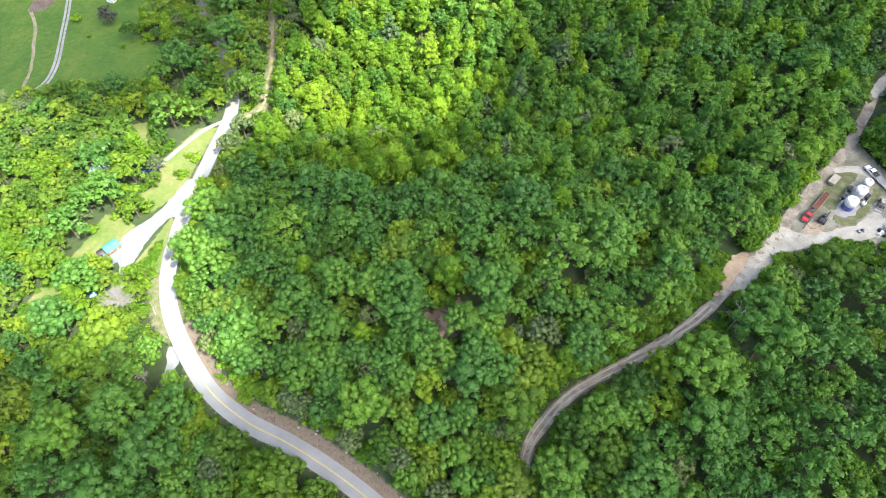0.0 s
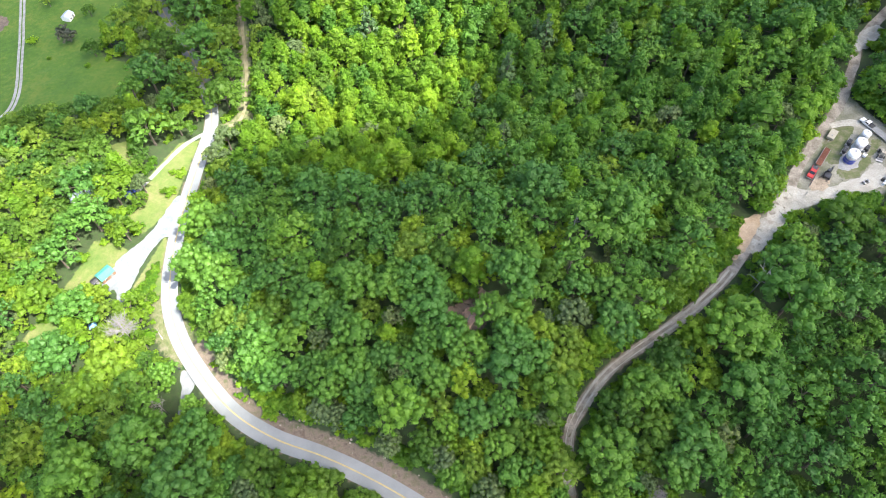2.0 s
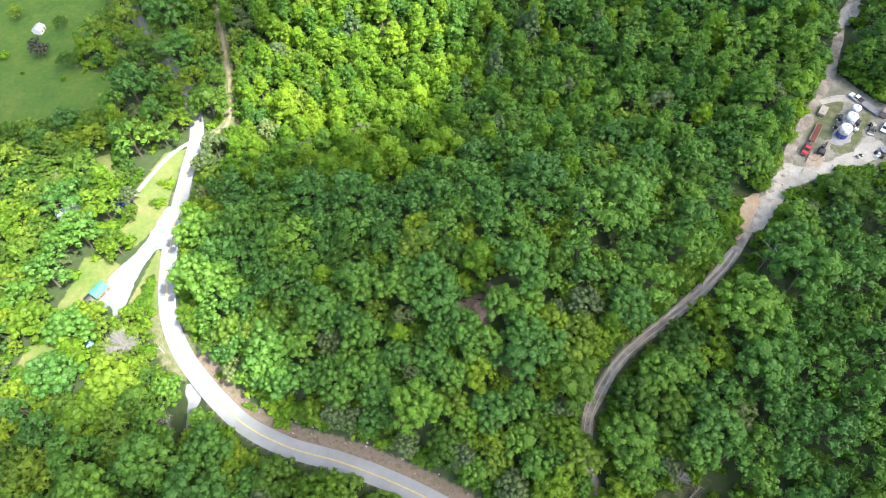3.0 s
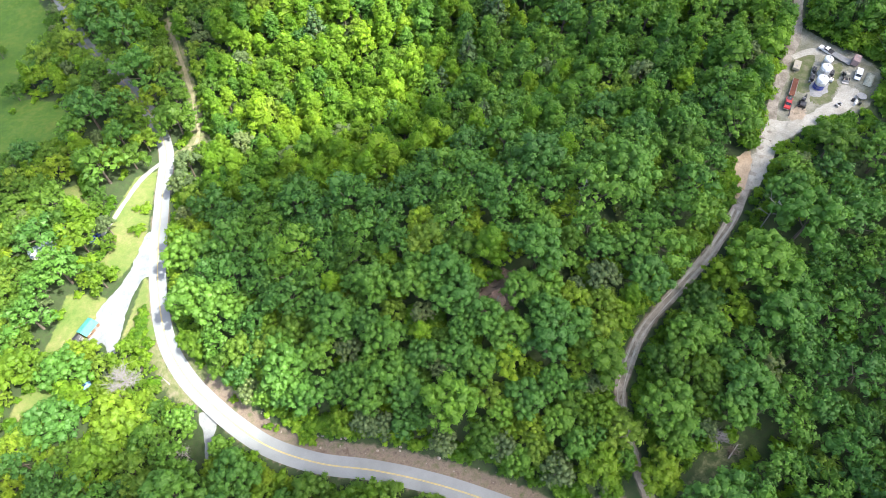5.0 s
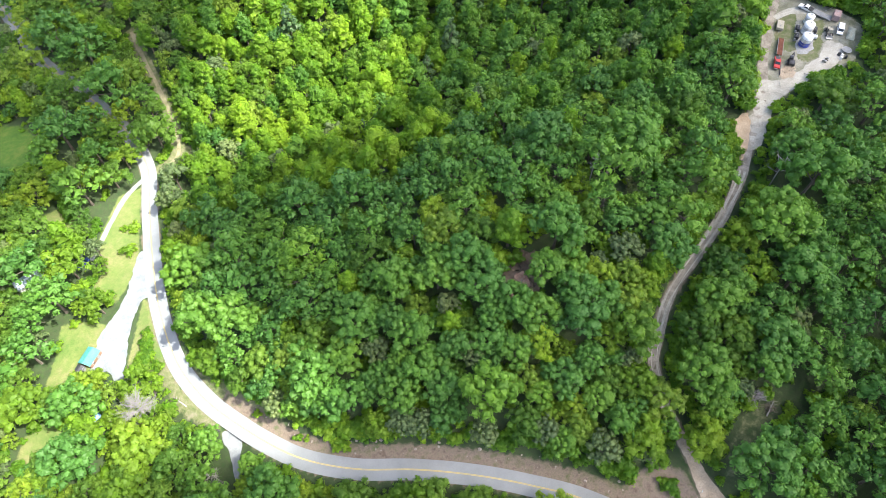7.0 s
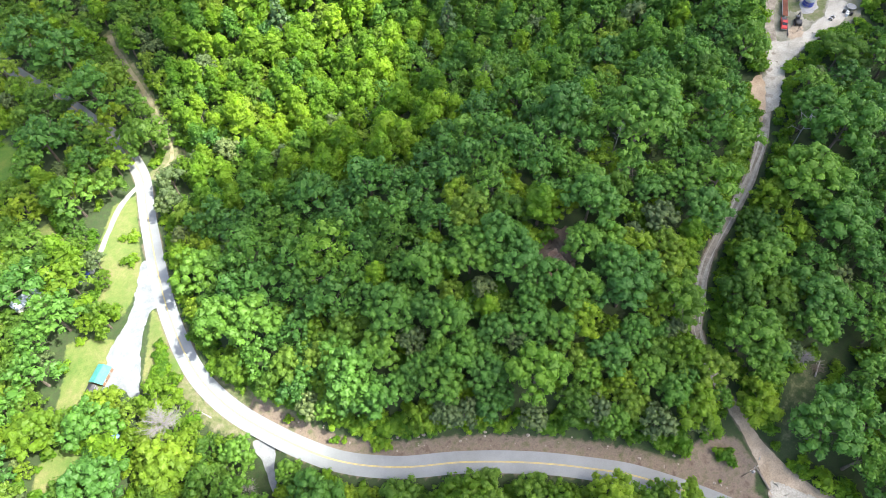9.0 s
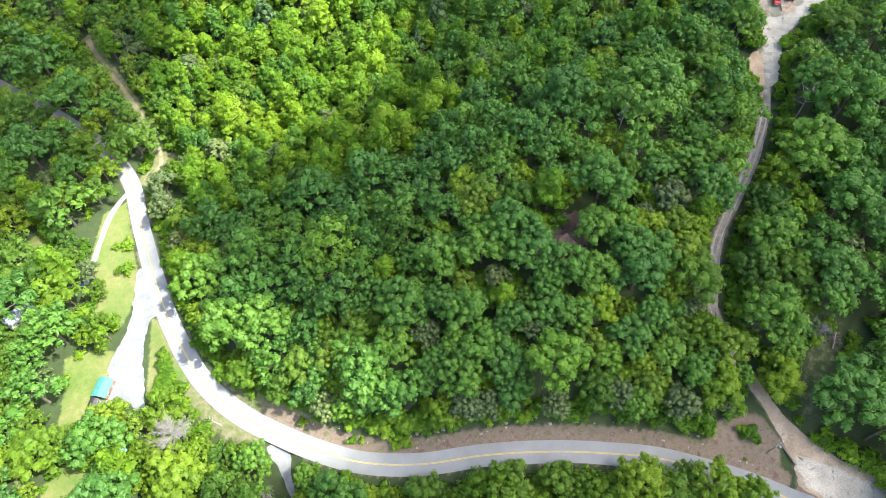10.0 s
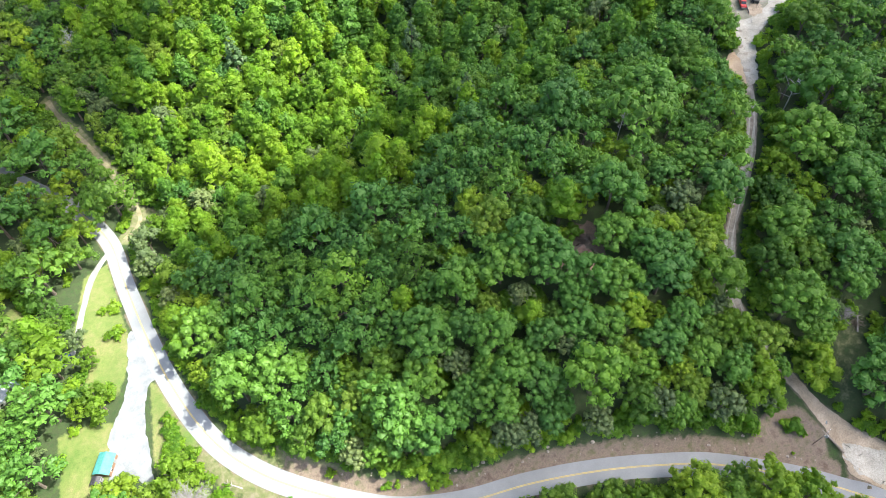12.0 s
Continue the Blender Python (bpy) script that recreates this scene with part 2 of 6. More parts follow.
def land(x, y):
    """Height of the finished ground, with the roads benched into it."""
    shape = np.shape(x)
    x, y = np.ravel(np.asarray(x, float)), np.ravel(np.asarray(y, float))
    z = hills(x, y)
    for line, level, half, reach in CUTS:
        lo, hi = line.min(0) - 12, line.max(0) + 12
        sel = np.where((x > lo[0]) & (x < hi[0]) & (y > lo[1]) & (y < hi[1]))[0]
        if len(sel):
            far, idx = near_line(x[sel], y[sel], line)
            w = np.clip(1 - (far - half) / reach, 0, 1)
            w = w * w * (3 - 2 * w)
            z[sel] = z[sel] * (1 - w) + level[idx] * w
    return z.reshape(shape)


def inside(x, y, poly):
    x, y = np.asarray(x, float), np.asarray(y, float)
    hit = np.zeros(x.shape, bool)
    for (x0, y0), (x1, y1) in zip(poly, poly[1:] + poly[:1]):
        if y0 != y1:
            hit ^= ((y0 > y) != (y1 > y)) & (x < (x1 - x0) * (y - y0) / (y1 - y0) + x0)
    return hit


def mesh_of(name, verts, quads=None, tris=None, slots=(), attributes=None, smooth=False, quad_slot=None, tri_slot=None):
    """A mesh from arrays of vertices, quads and triangles."""
    quads = np.zeros((0, 4), int) if quads is None else np.asarray(quads, int)
    tris = np.zeros((0, 3), int) if tris is None else np.asarray(tris, int)
    me = bpy.data.meshes.new(name)
    me.vertices.add(len(verts))
    me.vertices.foreach_set("co", np.asarray(verts, np.float32).ravel())
    loops = np.concatenate([quads.ravel(), tris.ravel()])
    me.loops.add(len(loops))
    me.loops.foreach_set("vertex_index", loops.astype(np.int32))
    me.polygons.add(len(quads) + len(tris))
    me.polygons.foreach_set("loop_start", np.concatenate([np.arange(len(quads)) * 4, 4 * len(quads) + np.arange(len(tris)) * 3]).astype(np.int32))
    for m in slots:
        me.materials.append(m)
    if quad_slot is not None or tri_slot is not None:
        me.polygons.foreach_set("material_index", np.concatenate([np.zeros(len(quads), int) if quad_slot is None else quad_slot, np.zeros(len(tris), int) if tri_slot is None else tri_slot]).astype(np.int32))
    for key, values in (attributes or {}).items():
        me.attributes.new(key, "FLOAT", "POINT").data.foreach_set("value", np.asarray(values, np.float32))
    me.update(calc_edges=True)
    me.polygons.foreach_set("use_smooth", np.full(len(me.polygons), smooth))
    return me


def structure(name, me, label):
    return tagged(new(name, me), label, kind="structure")


WYE = [(-99, 160), (-102.5, 157), (-106, 146), (-110.5, 138), (-118, 131.5), (-119.5, 126), (-121, 121.5), (-125.5, 117), (-123, 113), (-119.5, 116.5), (-117.3, 119.5), (-115.3, 113), (-113, 112.5), (-111.3, 119), (-108.3, 130), (-103.5, 139), (-100, 138), (-97, 134)]
SHED_LAWN = [(-128, 140), (-121, 138), (-114, 134), (-117, 128), (-121, 123), (-125, 115), (-136, 119), (-131, 130)]
ISLAND = [(-102, 140), (-106, 130), (-111, 118), (-112, 113), (-101, 111), (-99, 118), (-100, 128)]
UPPER_LAWN = [(-114, 168), (-104, 187), (-96, 188), (-99, 173), (-102, 156), (-106, 147), (-111, 141), (-119, 149), (-113, 155)]
LOW_LAWN = [(-146, 100), (-143, 108), (-137, 110), (-125, 101), (-132, 99)]
WEST_SHOULDER = [(-100, 115), (-103, 109), (-101, 99), (-96, 91), (-88, 83), (-90, 92), (-97, 103)]
EAST_SHOULDER = [(-93, 110), (-87, 105), (-80, 92), (-72, 80), (-76, 76), (-88, 95)]
MEADOW = [(-300, 380), (-300, 200), (-215, 205), (-190, 207), (-150, 207), (-131, 212), (-127, 226), (-134, 240), (-148, 248), (-150, 262), (-140, 280), (-138, 300), (-170, 380)]
CLEARING = [(-6.5, 79.5), (-3, 83), (0.5, 86), (5.5, 86.5), (7, 84), (3.5, 80.5), (2, 76), (-0.5, 72.5), (-2.5, 75)]
HOLLOW = [(24, 13), (30, 24), (40, 30), (54, 29), (56, 25), (44, 20), (34, 16), (29, 9)]
YARD = [(137, 150), (138, 142), (139, 134), (143, 128), (146, 121), (145, 114), (138, 108), (131, 104), (123, 105), (113, 105), (106, 103.5), (98, 100.5), (92, 97), (89, 101), (98, 110), (106, 117), (114, 126), (122, 134), (130, 142)]
YARD_GRASS_A = [(130, 136), (134, 132), (128, 126), (121, 116), (117, 120), (120, 127), (125, 133)]
YARD_GRASS_B = [(136, 127), (138, 124), (132, 117), (126, 112.5), (121, 111), (118, 115), (122, 116), (129, 118)]
SAND_PATCH = [(78.5, 89), (81, 93), (83.2, 97), (83.6, 101), (87, 103.5), (92, 104.5), (92.5, 102), (88.8, 97.8), (84.2, 92.4)]
UPPER_SAND = [(148, 166), (152, 173), (158, 178), (164, 180), (163, 174), (156, 168)]
SOUTH_EDGE = [(95, 98), (101, 102), (108, 105), (131, 106), (142, 110), (143, 104), (132, 98), (118, 95), (106, 95)]
WEST_LAWN = [(-131, 186), (-124, 189), (-118.5, 178), (-121, 170.5), (-127, 174)]
STUB_MOUTH = [(-88.5, 85), (-84.2, 80.5), (-84.6, 78), (-86, 76.5), (-86.9, 73), (-87.8, 67), (-89, 67), (-88.8, 73), (-88.3, 78), (-89.5, 82)]
APRON = [(21, 35), (20.3, 28), (20.2, 22), (18.8, 15), (17.8, 9.5), (15.8, 6.5), (15.5, 3.5), (18, -1.5), (22, -8), (26, -15), (31, -12), (31.5, -2), (27.5, 4), (25, 11), (23.3, 20), (23.6, 28), (22.8, 35)]
APRON_PALE = [(18.4, 11), (20.6, 10), (23, 7), (25, 3.3), (27.5, -1), (31.5, -5.2), (31, -10), (26, -13), (21, -5), (17.5, 1.2), (16.4, 5.5), (17.2, 8.5)]
BANK_END = [(0, 21), (5, 26), (13, 27), (18.5, 22), (18.5, 15), (15, 11), (9, 11)]
TAN_VERGE = [(-85, 196), (-75, 193), (-73, 198), (-77.5, 204), (-79, 213), (-83, 206)]


def soft_inside(x, y, poly, soft=2.0):
    """1 inside a plan shape, falling to 0 within a metre or two of its edge."""
    hit = np.where(inside(x, y, poly), 1.0, -1.0)
    far = np.full(np.shape(x), 1e9)
    for (x0, y0), (x1, y1) in zip(poly, poly[1:] + poly[:1]):
        dx, dy = x1 - x0, y1 - y0
        t = np.clip(((x - x0) * dx + (y - y0) * dy) / (dx * dx + dy * dy + 1e-9), 0, 1)
        far = np.minimum(far, np.hypot(x - x0 - t * dx, y - y0 - t * dy))
    return np.clip(0.5 + hit * far / soft, 0, 1)


GRID = {}


def surface(x, y):
    """Height of the ground sheet as built, between its vertices too."""
    x, y = np.asarray(x, float), np.asarray(y, float)
    xs, ys, z = GRID["xs"], GRID["ys"], GRID["z"]
    i, j = np.clip(np.searchsorted(xs, x) - 1, 0, len(xs) - 2), np.clip(np.searchsorted(ys, y) - 1, 0, len(ys) - 2)
    u, v = (x - xs[i]) / (xs[i + 1] - xs[i]), (y - ys[j]) / (ys[j + 1] - ys[j])
    return z[j, i] * (1 - u) * (1 - v) + z[j, i + 1] * u * (1 - v) + z[j + 1, i] * (1 - u) * v + z[j + 1, i + 1] * u * v


def build_ground():
    """One sheet: fine over the place, ever coarser out to the horizon."""
    def axis(lo, hi, step):
        out, grow = [], step
        while (out[-1] if out else 0) < 2600:
            grow *= 1.35
            out.append((out[-1] if out else 0) + grow)
        return np.r_[lo - np.array(out[::-1]), np.arange(lo, hi + 0.01, step), hi + np.array(out)]

    xs, ys = axis(-236, 196, 1.5), axis(-30, 330, 1.5)
    X, Y = np.meshgrid(xs, ys)
    x, y = X.ravel(), Y.ravel()
    z = land(x, y)
    rough = np.array([noise.noise((a * 0.22, b * 0.22, 0.0)) for a, b in zip(x, y)])
    keep = np.ones(len(x))
    for line, level, half, reach in CUTS:
        far, _ = near_line(x, y, line)
        keep = np.minimum(keep, np.clip((far - half) / 3, 0, 1))
    for poly in (WYE, YARD, APRON, STUB_MOUTH):
        keep = np.minimum(keep, 1 - soft_inside(x, y, poly, 5))
    z = z + 0.35 * rough * keep
    grass, meadow, earth = np.zeros(len(x)), np.zeros(len(x)), np.zeros(len(x))
    for poly in (SHED_LAWN, ISLAND, UPPER_LAWN, LOW_LAWN, WEST_LAWN):
        grass = np.maximum(grass, soft_inside(x, y, poly))
    scrub = np.maximum(soft_inside(x, y, YARD_GRASS_A), soft_inside(x, y, YARD_GRASS_B))
    for poly in (YARD, TAN_VERGE, WEST_SHOULDER, EAST_SHOULDER):
        scrub = np.maximum(scrub, soft_inside(x, y, poly, 5))
    meadow = soft_inside(x, y, MEADOW, 5)
    for poly in (CLEARING, BANK_END, APRON):
        earth = np.maximum(earth, soft_inside(x, y, poly))
    earth = np.maximum(earth, 0.30 * soft_inside(x, y, HOLLOW, 6))
    scrub = np.maximum(scrub, 0.40 * soft_inside(x, y, HOLLOW, 6))
    far, idx = near_line(x, y, ROAD)
    tangent = np.gradient(ROAD, axis=0)
    side = tangent[idx, 0] * (y - ROAD[idx, 1]) - tangent[idx, 1] * (x - ROAD[idx, 0])       # minus: the uphill side
    bank = (side < 0) & (ROAD[idx, 1] > 5) & (ROAD[idx, 1] < 92)
    earth = np.maximum(earth, np.where(bank, np.clip((6.9 - far) / 1.6, 0, 1), np.clip((3.7 - far) / 1.0, 0, 0.65)))
    far, _ = near_line(x, y, LANE)
    earth = np.maximum(earth, np.clip((2.4 - far) / 1.2, 0, 0.7))
    far, _ = near_line(x, y, FOOTPATH)
    scrub = np.maximum(scrub, np.clip((3.2 - far) / 1.4, 0, 1))
    w, h = len(xs), len(ys)
    GRID.update(xs=xs, ys=ys, z=z.reshape(h, w))
    q = (np.arange(h - 1)[:, None] * w + np.arange(w - 1)).ravel()
    me = mesh_of("ground", np.c_[x, y, z], np.c_[q, q + 1, q + w + 1, q + w], slots=[GROUND], attributes={"grass": grass, "meadow": meadow, "scrub": scrub, "earth": earth}, smooth=True)
    structure("ground", me, "wooded hillside ground with leaf litter, grass and bare earth")


def ribbon(line, offsets, lift, wobble=0.0, seed=1, material_slot=None, name="ribbon", levels=None):
    """A strip that follows a line: one vertex row for each offset across it."""
    t = np.gradient(line, axis=0)
    t /= np.hypot(*t.T)[:, None]
    nrm = np.c_[-t[:, 1], t[:, 0]]
    cols = []
    for k, o in enumerate(offsets):
        shift = np.array([noise.noise((i * 0.19, 7.3 * seed + k, 0.5)) for i in range(len(line))]) * wobble if k in (0, len(offsets) - 1) else 0
        p = line + nrm * (o + shift)[:, None] if np.ndim(shift) else line + nrm * o
        cols.append(np.c_[p, (surface(p[:, 0], p[:, 1]) if levels is None else np.maximum(levels, surface(p[:, 0], p[:, 1]))) + lift])
    v = np.stack(cols, 1).reshape(-1, 3)
    w = len(offsets)
    q = (np.arange(len(line) - 1)[:, None] * w + np.arange(w - 1)).ravel()
    return mesh_of(name, v, np.c_[q, q + w, q + w + 1, q + 1], slots=[material_slot], smooth=True)


def rounded(poly, times=2):
    """A plan shape with its corners cut round."""
    p = np.array(poly, float)
    for _ in range(times):
        q = np.roll(p, -1, axis=0)
        p = np.stack([0.75 * p + 0.25 * q, 0.25 * p + 0.75 * q], 1).reshape(-1, 2)
    return p


def drape(name, poly, lift, mat, cell=0.6, rag=0.8, holes=()):
    """A thin spread of gravel or earth over the ground inside a plan shape; its edge runs in and out a little."""
    p = rounded(poly)
    xs, ys = np.arange(p[:, 0].min() - 2, p[:, 0].max() + 2, cell), np.arange(p[:, 1].min() - 2, p[:, 1].max() + 2, cell)
    X, Y = np.meshgrid(xs, ys)
    x, y = X.ravel().copy(), Y.ravel().copy()
    ring = [tuple(v) for v in p]
    ok = inside(x, y, ring)
    w = len(xs)
    q = (np.arange(len(ys) - 1)[:, None] * w + np.arange(w - 1)).ravel()
    quads = np.c_[q, q + 1, q + w + 1, q + w]
    quads = quads[ok[quads].any(1)]
    out = np.unique(quads[~ok[quads]])
    best, bx, by = np.full(len(out), 1e9), x[out].copy(), y[out].copy()
    for (x0, y0), (x1, y1) in zip(ring, ring[1:] + ring[:1]):
        dx, dy = x1 - x0, y1 - y0
        t = np.clip(((x[out] - x0) * dx + (y[out] - y0) * dy) / (dx * dx + dy * dy + 1e-9), 0, 1)
        cx, cy = x0 + t * dx, y0 + t * dy
        d = np.hypot(x[out] - cx, y[out] - cy)
        hit = d < best
        best[hit], bx[hit], by[hit] = d[hit], cx[hit], cy[hit]
    x[out], y[out] = bx, by
    for hole in holes:
        gone = inside(x, y, [tuple(v) for v in rounded(hole)])
        quads = quads[~gone[quads].all(1)]
    used, back = np.unique(quads, return_inverse=True)
    x, y = x[used], y[used]
    wob = np.array([[noise.noise((a * 0.45, b * 0.45, 3.0)) + 0.5 * noise.noise((a * 1.3, b * 1.3, 5.0)), noise.noise((a * 0.45, b * 0.45, 9.0)) + 0.5 * noise.noise((a * 1.3, b * 1.3, 7.0))] for a, b in zip(x, y)]) * rag
    x, y = x + wob[:, 0], y + wob[:, 1]
    return mesh_of(name, np.c_[x, y, surface(x, y) + lift], back.reshape(-1, 4), slots=[mat], smooth=True)


build_ground()
structure("road", ribbon(ROAD, (-2.8, -1.4, 0, 1.4, 2.8), 0.10, 0.12, 1, ASPHALT, "road", line_levels(ROAD)), "two-lane road of worn pale grey asphalt winding through the woods")
for k, o in enumerate((-0.115, 0.115)):
    structure("yellow_line", ribbon(ROAD, (o - 0.075, o + 0.075), 0.114, 0, 1, YELLOW_LINE, "yellow_line", line_levels(ROAD)), "solid yellow centre line painted on the asphalt")
beyond = slice(int(np.argmax(LANE[:, 1] > 31)), None)
structure("dirt_lane", ribbon(LANE[beyond], (-1.6, -0.8, 0, 0.8, 1.6), 0.09, 0.8, 2, DIRT, "dirt_lane", line_levels(LANE)[beyond]), "narrow unpaved lane of pale brown dirt between trees")
worn = slice(beyond.start, int(np.argmax(LANE[:, 1] > 87)))
for o in (-0.72, 0.72):
    structure("wheel_rut", ribbon(LANE[worn], (o - 0.28, o, o + 0.28), 0.102, 0.35, 11, PALE_SAND, "wheel_rut", line_levels(LANE)[worn]), "paler wheel rut worn into the dirt lane")
structure("gravel_drive", drape("gravel_drive", WYE, 0.055, GRAVEL, 0.4, 0.45), "forked driveway of bright white gravel")
structure("gravel_drive", ribbon(SMALL_DRIVE, (-0.9, 0, 0.9), 0.09, 0.5, 4, TRACK_GRAVEL, "gravel_drive"), "short pale gravel drive through grass")
for o in (-0.85, 0.85):
    structure("gravel_track", ribbon(GRAVEL_TRACK, (o - 0.6, o, o + 0.6), 0.10, 0.2, 5, TRACK_GRAVEL, "gravel_track"), "pale gravel wheel rut of a farm track across the meadow")
structure("footpath", ribbon(FOOTPATH, (-0.75, -0.3, 0.3, 0.75), 0.07, 0.5, 8, FOOTPATH_EARTH, "footpath"), "pale earth footpath between trees")
structure("footpath", ribbon(smooth_line([(-212, 275), (-204, 262), (-198, 245), (-192, 228), (-189, 212)]), (-0.8, 0, 0.8), 0.07, 0.4, 9, FOOTPATH_EARTH, "footpath"), "worn tan path across the meadow grass")
structure("bare_patch", drape("bare_patch", [(-214, 272), (-203, 272), (-199, 286), (-210, 290)], 0.07, BROWN_SOIL, 0.6, 1.0), "bare brown soil patch in the meadow")
structure("gravel_drive", drape("gravel_drive", STUB_MOUTH, 0.09, GRAVEL, 0.3, 0.2), "small white gravel driveway mouth beside the road")
structure("sand_patch", drape("sand_patch", SAND_PATCH, 0.13, SAND, 0.4, 0.8), "patch of orange-tan sandy soil beside the lane")
structure("lane_apron", drape("lane_apron", APRON, 0.105, LANE_EARTH, 0.4, 0.5), "wide dirt apron where the lane meets the road")
structure("lane_apron", drape("lane_apron", APRON_PALE, 0.125, PALE_SAND, 0.4, 0.9), "pale worn gravel at the mouth of the lane")
structure("leaf_litter", drape("leaf_litter", [(-7.5, 80), (-4, 84.5), (1, 88), (6.5, 88.5), (9, 85), (6, 80), (4, 75), (0, 70.5), (-4, 73)], 0.05, BROWN_SOIL, 0.5, 1.4), "dark brown leaf litter on the floor of a clearing")
structure("bare_patch", drape("bare_patch", [(-4.5, 79), (-1.5, 82), (2, 83.5), (3.2, 81), (1, 77), (-0.8, 74.5), (-2.5, 76.5)], 0.08, RED_EARTH, 0.4, 0.9), "reddish bare earth in a small forest clearing")
structure("bare_patch", drape("bare_patch", [(109.5, 109.8), (112, 113.5), (115, 115.5), (117.5, 113.5), (115.5, 110.5), (112, 108.6)], 0.125, LANE_EARTH, 0.4, 1.9), "orange bare earth beside the parked machines")
structure("stone_pad", drape("stone_pad", [(120, 116), (123, 120.5), (127, 122), (129, 120), (127.5, 116.5), (124, 114)], 0.12, CONCRETE_PAD, 0.4, 0.6), "pale crushed stone pad round the largest tank")
structure("sandy_loop", drape("sandy_loop", SOUTH_ARM, 0.115, PALE_SAND, 0.4, 0.9), "pale sandy gravel sweep where the lane opens into the yard")
structure("sandy_loop", ribbon(NORTH_ARM, (-1.2, -0.5, 0.5, 1.2), 0.11, 0.9, 6, PALE_SAND, "sandy_loop"), "worn pale wheel track curving across the yard")
structure("sandy_patch", drape("sandy_patch", UPPER_SAND, 0.12, PALE_SAND, 0.4, 1.0), "pale sandy opening where the lane leaves the yard")
structure("yard_gravel", drape("yard_gravel", YARD, 0.07, YARD_GRAVEL, 0.5, 0.9, (YARD_GRASS_A, YARD_GRASS_B)), "worn gravel and dirt yard where vehicles are parked")

# ---- trees ----


def ico(level=1):
    bm = bmesh.new()
    bmesh.ops.create_icosphere(bm, subdivisions=level, radius=1.0)
    v = np.array([p.co for p in bm.verts])
    f = np.array([[p.index for p in q.verts] for q in bm.faces])
    bm.free()
    return v, f


ICO_V, ICO_F = ico(1)
OCT_V = np.array([(1, 0, 0), (-1, 0, 0), (0, 1, 0), (0, -1, 0), (0, 0, 1), (0, 0, -1)], float)
OCT_F = np.array([(0, 2, 4), (2, 1, 4), (1, 3, 4), (3, 0, 4), (2, 0, 5), (1, 2, 5), (3, 1, 5), (0, 3, 5)])


def lobes_broad(rng, R, H, base, boughs=9, each=8):
    """Clumps of a broad crown, carried by boughs over a dome: (centre, radius) pairs, the boughs' own masses first."""
    mass = [(np.array([0, 0, base + H * 0.60]), R * 0.44)]
    for k in range(boughs):
        u = (k + 0.5) / boughs
        polar = math.acos(1 - 0.96 * u)
        turn = k * 2.39996 + rng.normal(0, 0.3)
        r = R * 0.68 * math.sin(polar) * rng.uniform(0.8, 1.15)
        mass.append((np.array([r * math.cos(turn), r * math.sin(turn), base + H * 0.22 + H * 0.55 * math.cos(polar) * rng.uniform(0.8, 1.15)]), R * 0.33 * rng.uniform(0.85, 1.18)))
    clumps = []
    for i, (c, br) in enumerate(mass):
        for k in range(each):
            up = 1 - 1.25 * (k + 0.5) / each
            turn = k * 2.39996 + i + rng.normal(0, 0.3)
            flat = math.sqrt(max(0.0, 1 - up * up))
            at = c + np.array([flat * math.cos(turn), flat * math.sin(turn), 0.85 * up]) * br * rng.uniform(0.92, 1.20)
            if all(j == i or np.linalg.norm((at - m) / (1, 1, 0.85)) > 0.92 * q for j, (m, q) in enumerate(mass)):
                clumps.append((at, R * 0.148 * rng.lognormal(0, 0.27)))
    return [(c, r * 0.55) for c, r in mass], clumps


def lobes_tall(rng, R, H, base, n=34):
    """Clumps of a tall crown that tapers to a rounded tip, round a column of inner masses."""
    mass = [(np.array([0, 0, base + H * u]), R * w) for u, w in ((0.84, 0.34), (0.64, 0.52), (0.44, 0.62), (0.22, 0.66))]
    clumps = [(np.array([rng.normal(0, 0.06) * R, rng.normal(0, 0.06) * R, base + H * 0.97]), R * 0.22)]
    for k in range(n):
        u = (k + 0.6) / n
        turn = k * 2.39996 + rng.normal(0, 0.4)
        r = R * (0.16 + 0.64 * u ** 0.7) * rng.uniform(0.8, 1.15)
        clumps.append((np.array([r * math.cos(turn), r * math.sin(turn), base + H * (0.90 - 0.76 * u) + rng.normal(0, 0.03) * H]), R * 0.212 * rng.lognormal(0, 0.25)))
    return mass, clumps


def lobes_pine(rng, R, H, base):
    """Tiers of flat boughs round a straight stem."""
    out = []
    for tier in range(7):
        u = tier / 6
        for k in range(2 + tier // 2):
            turn = k * 6.283 / (2 + tier // 2) + tier * 1.1 + rng.normal(0, 0.3)
            r = R * (0.08 + 0.70 * u) * rng.uniform(0.7, 1.1)
            out.append(((r * math.cos(turn), r * math.sin(turn), base + H * (0.97 - 0.85 * u)), R * (0.16 + 0.2 * u)))
    return [], out


def lobes_shrub(rng, R, H, base):
    out = [((0, 0, base + 0.5 * H), R * 0.55)]
    for k in range(rng.integers(5, 8)):
        turn = k * 2.39996 + rng.normal(0, 0.4)
        r = R * rng.uniform(0.35, 0.75)
        out.append(((r * math.cos(turn), r * math.sin(turn), base + H * rng.uniform(0.25, 0.62)), R * rng.uniform(0.3, 0.45)))
    return [], out


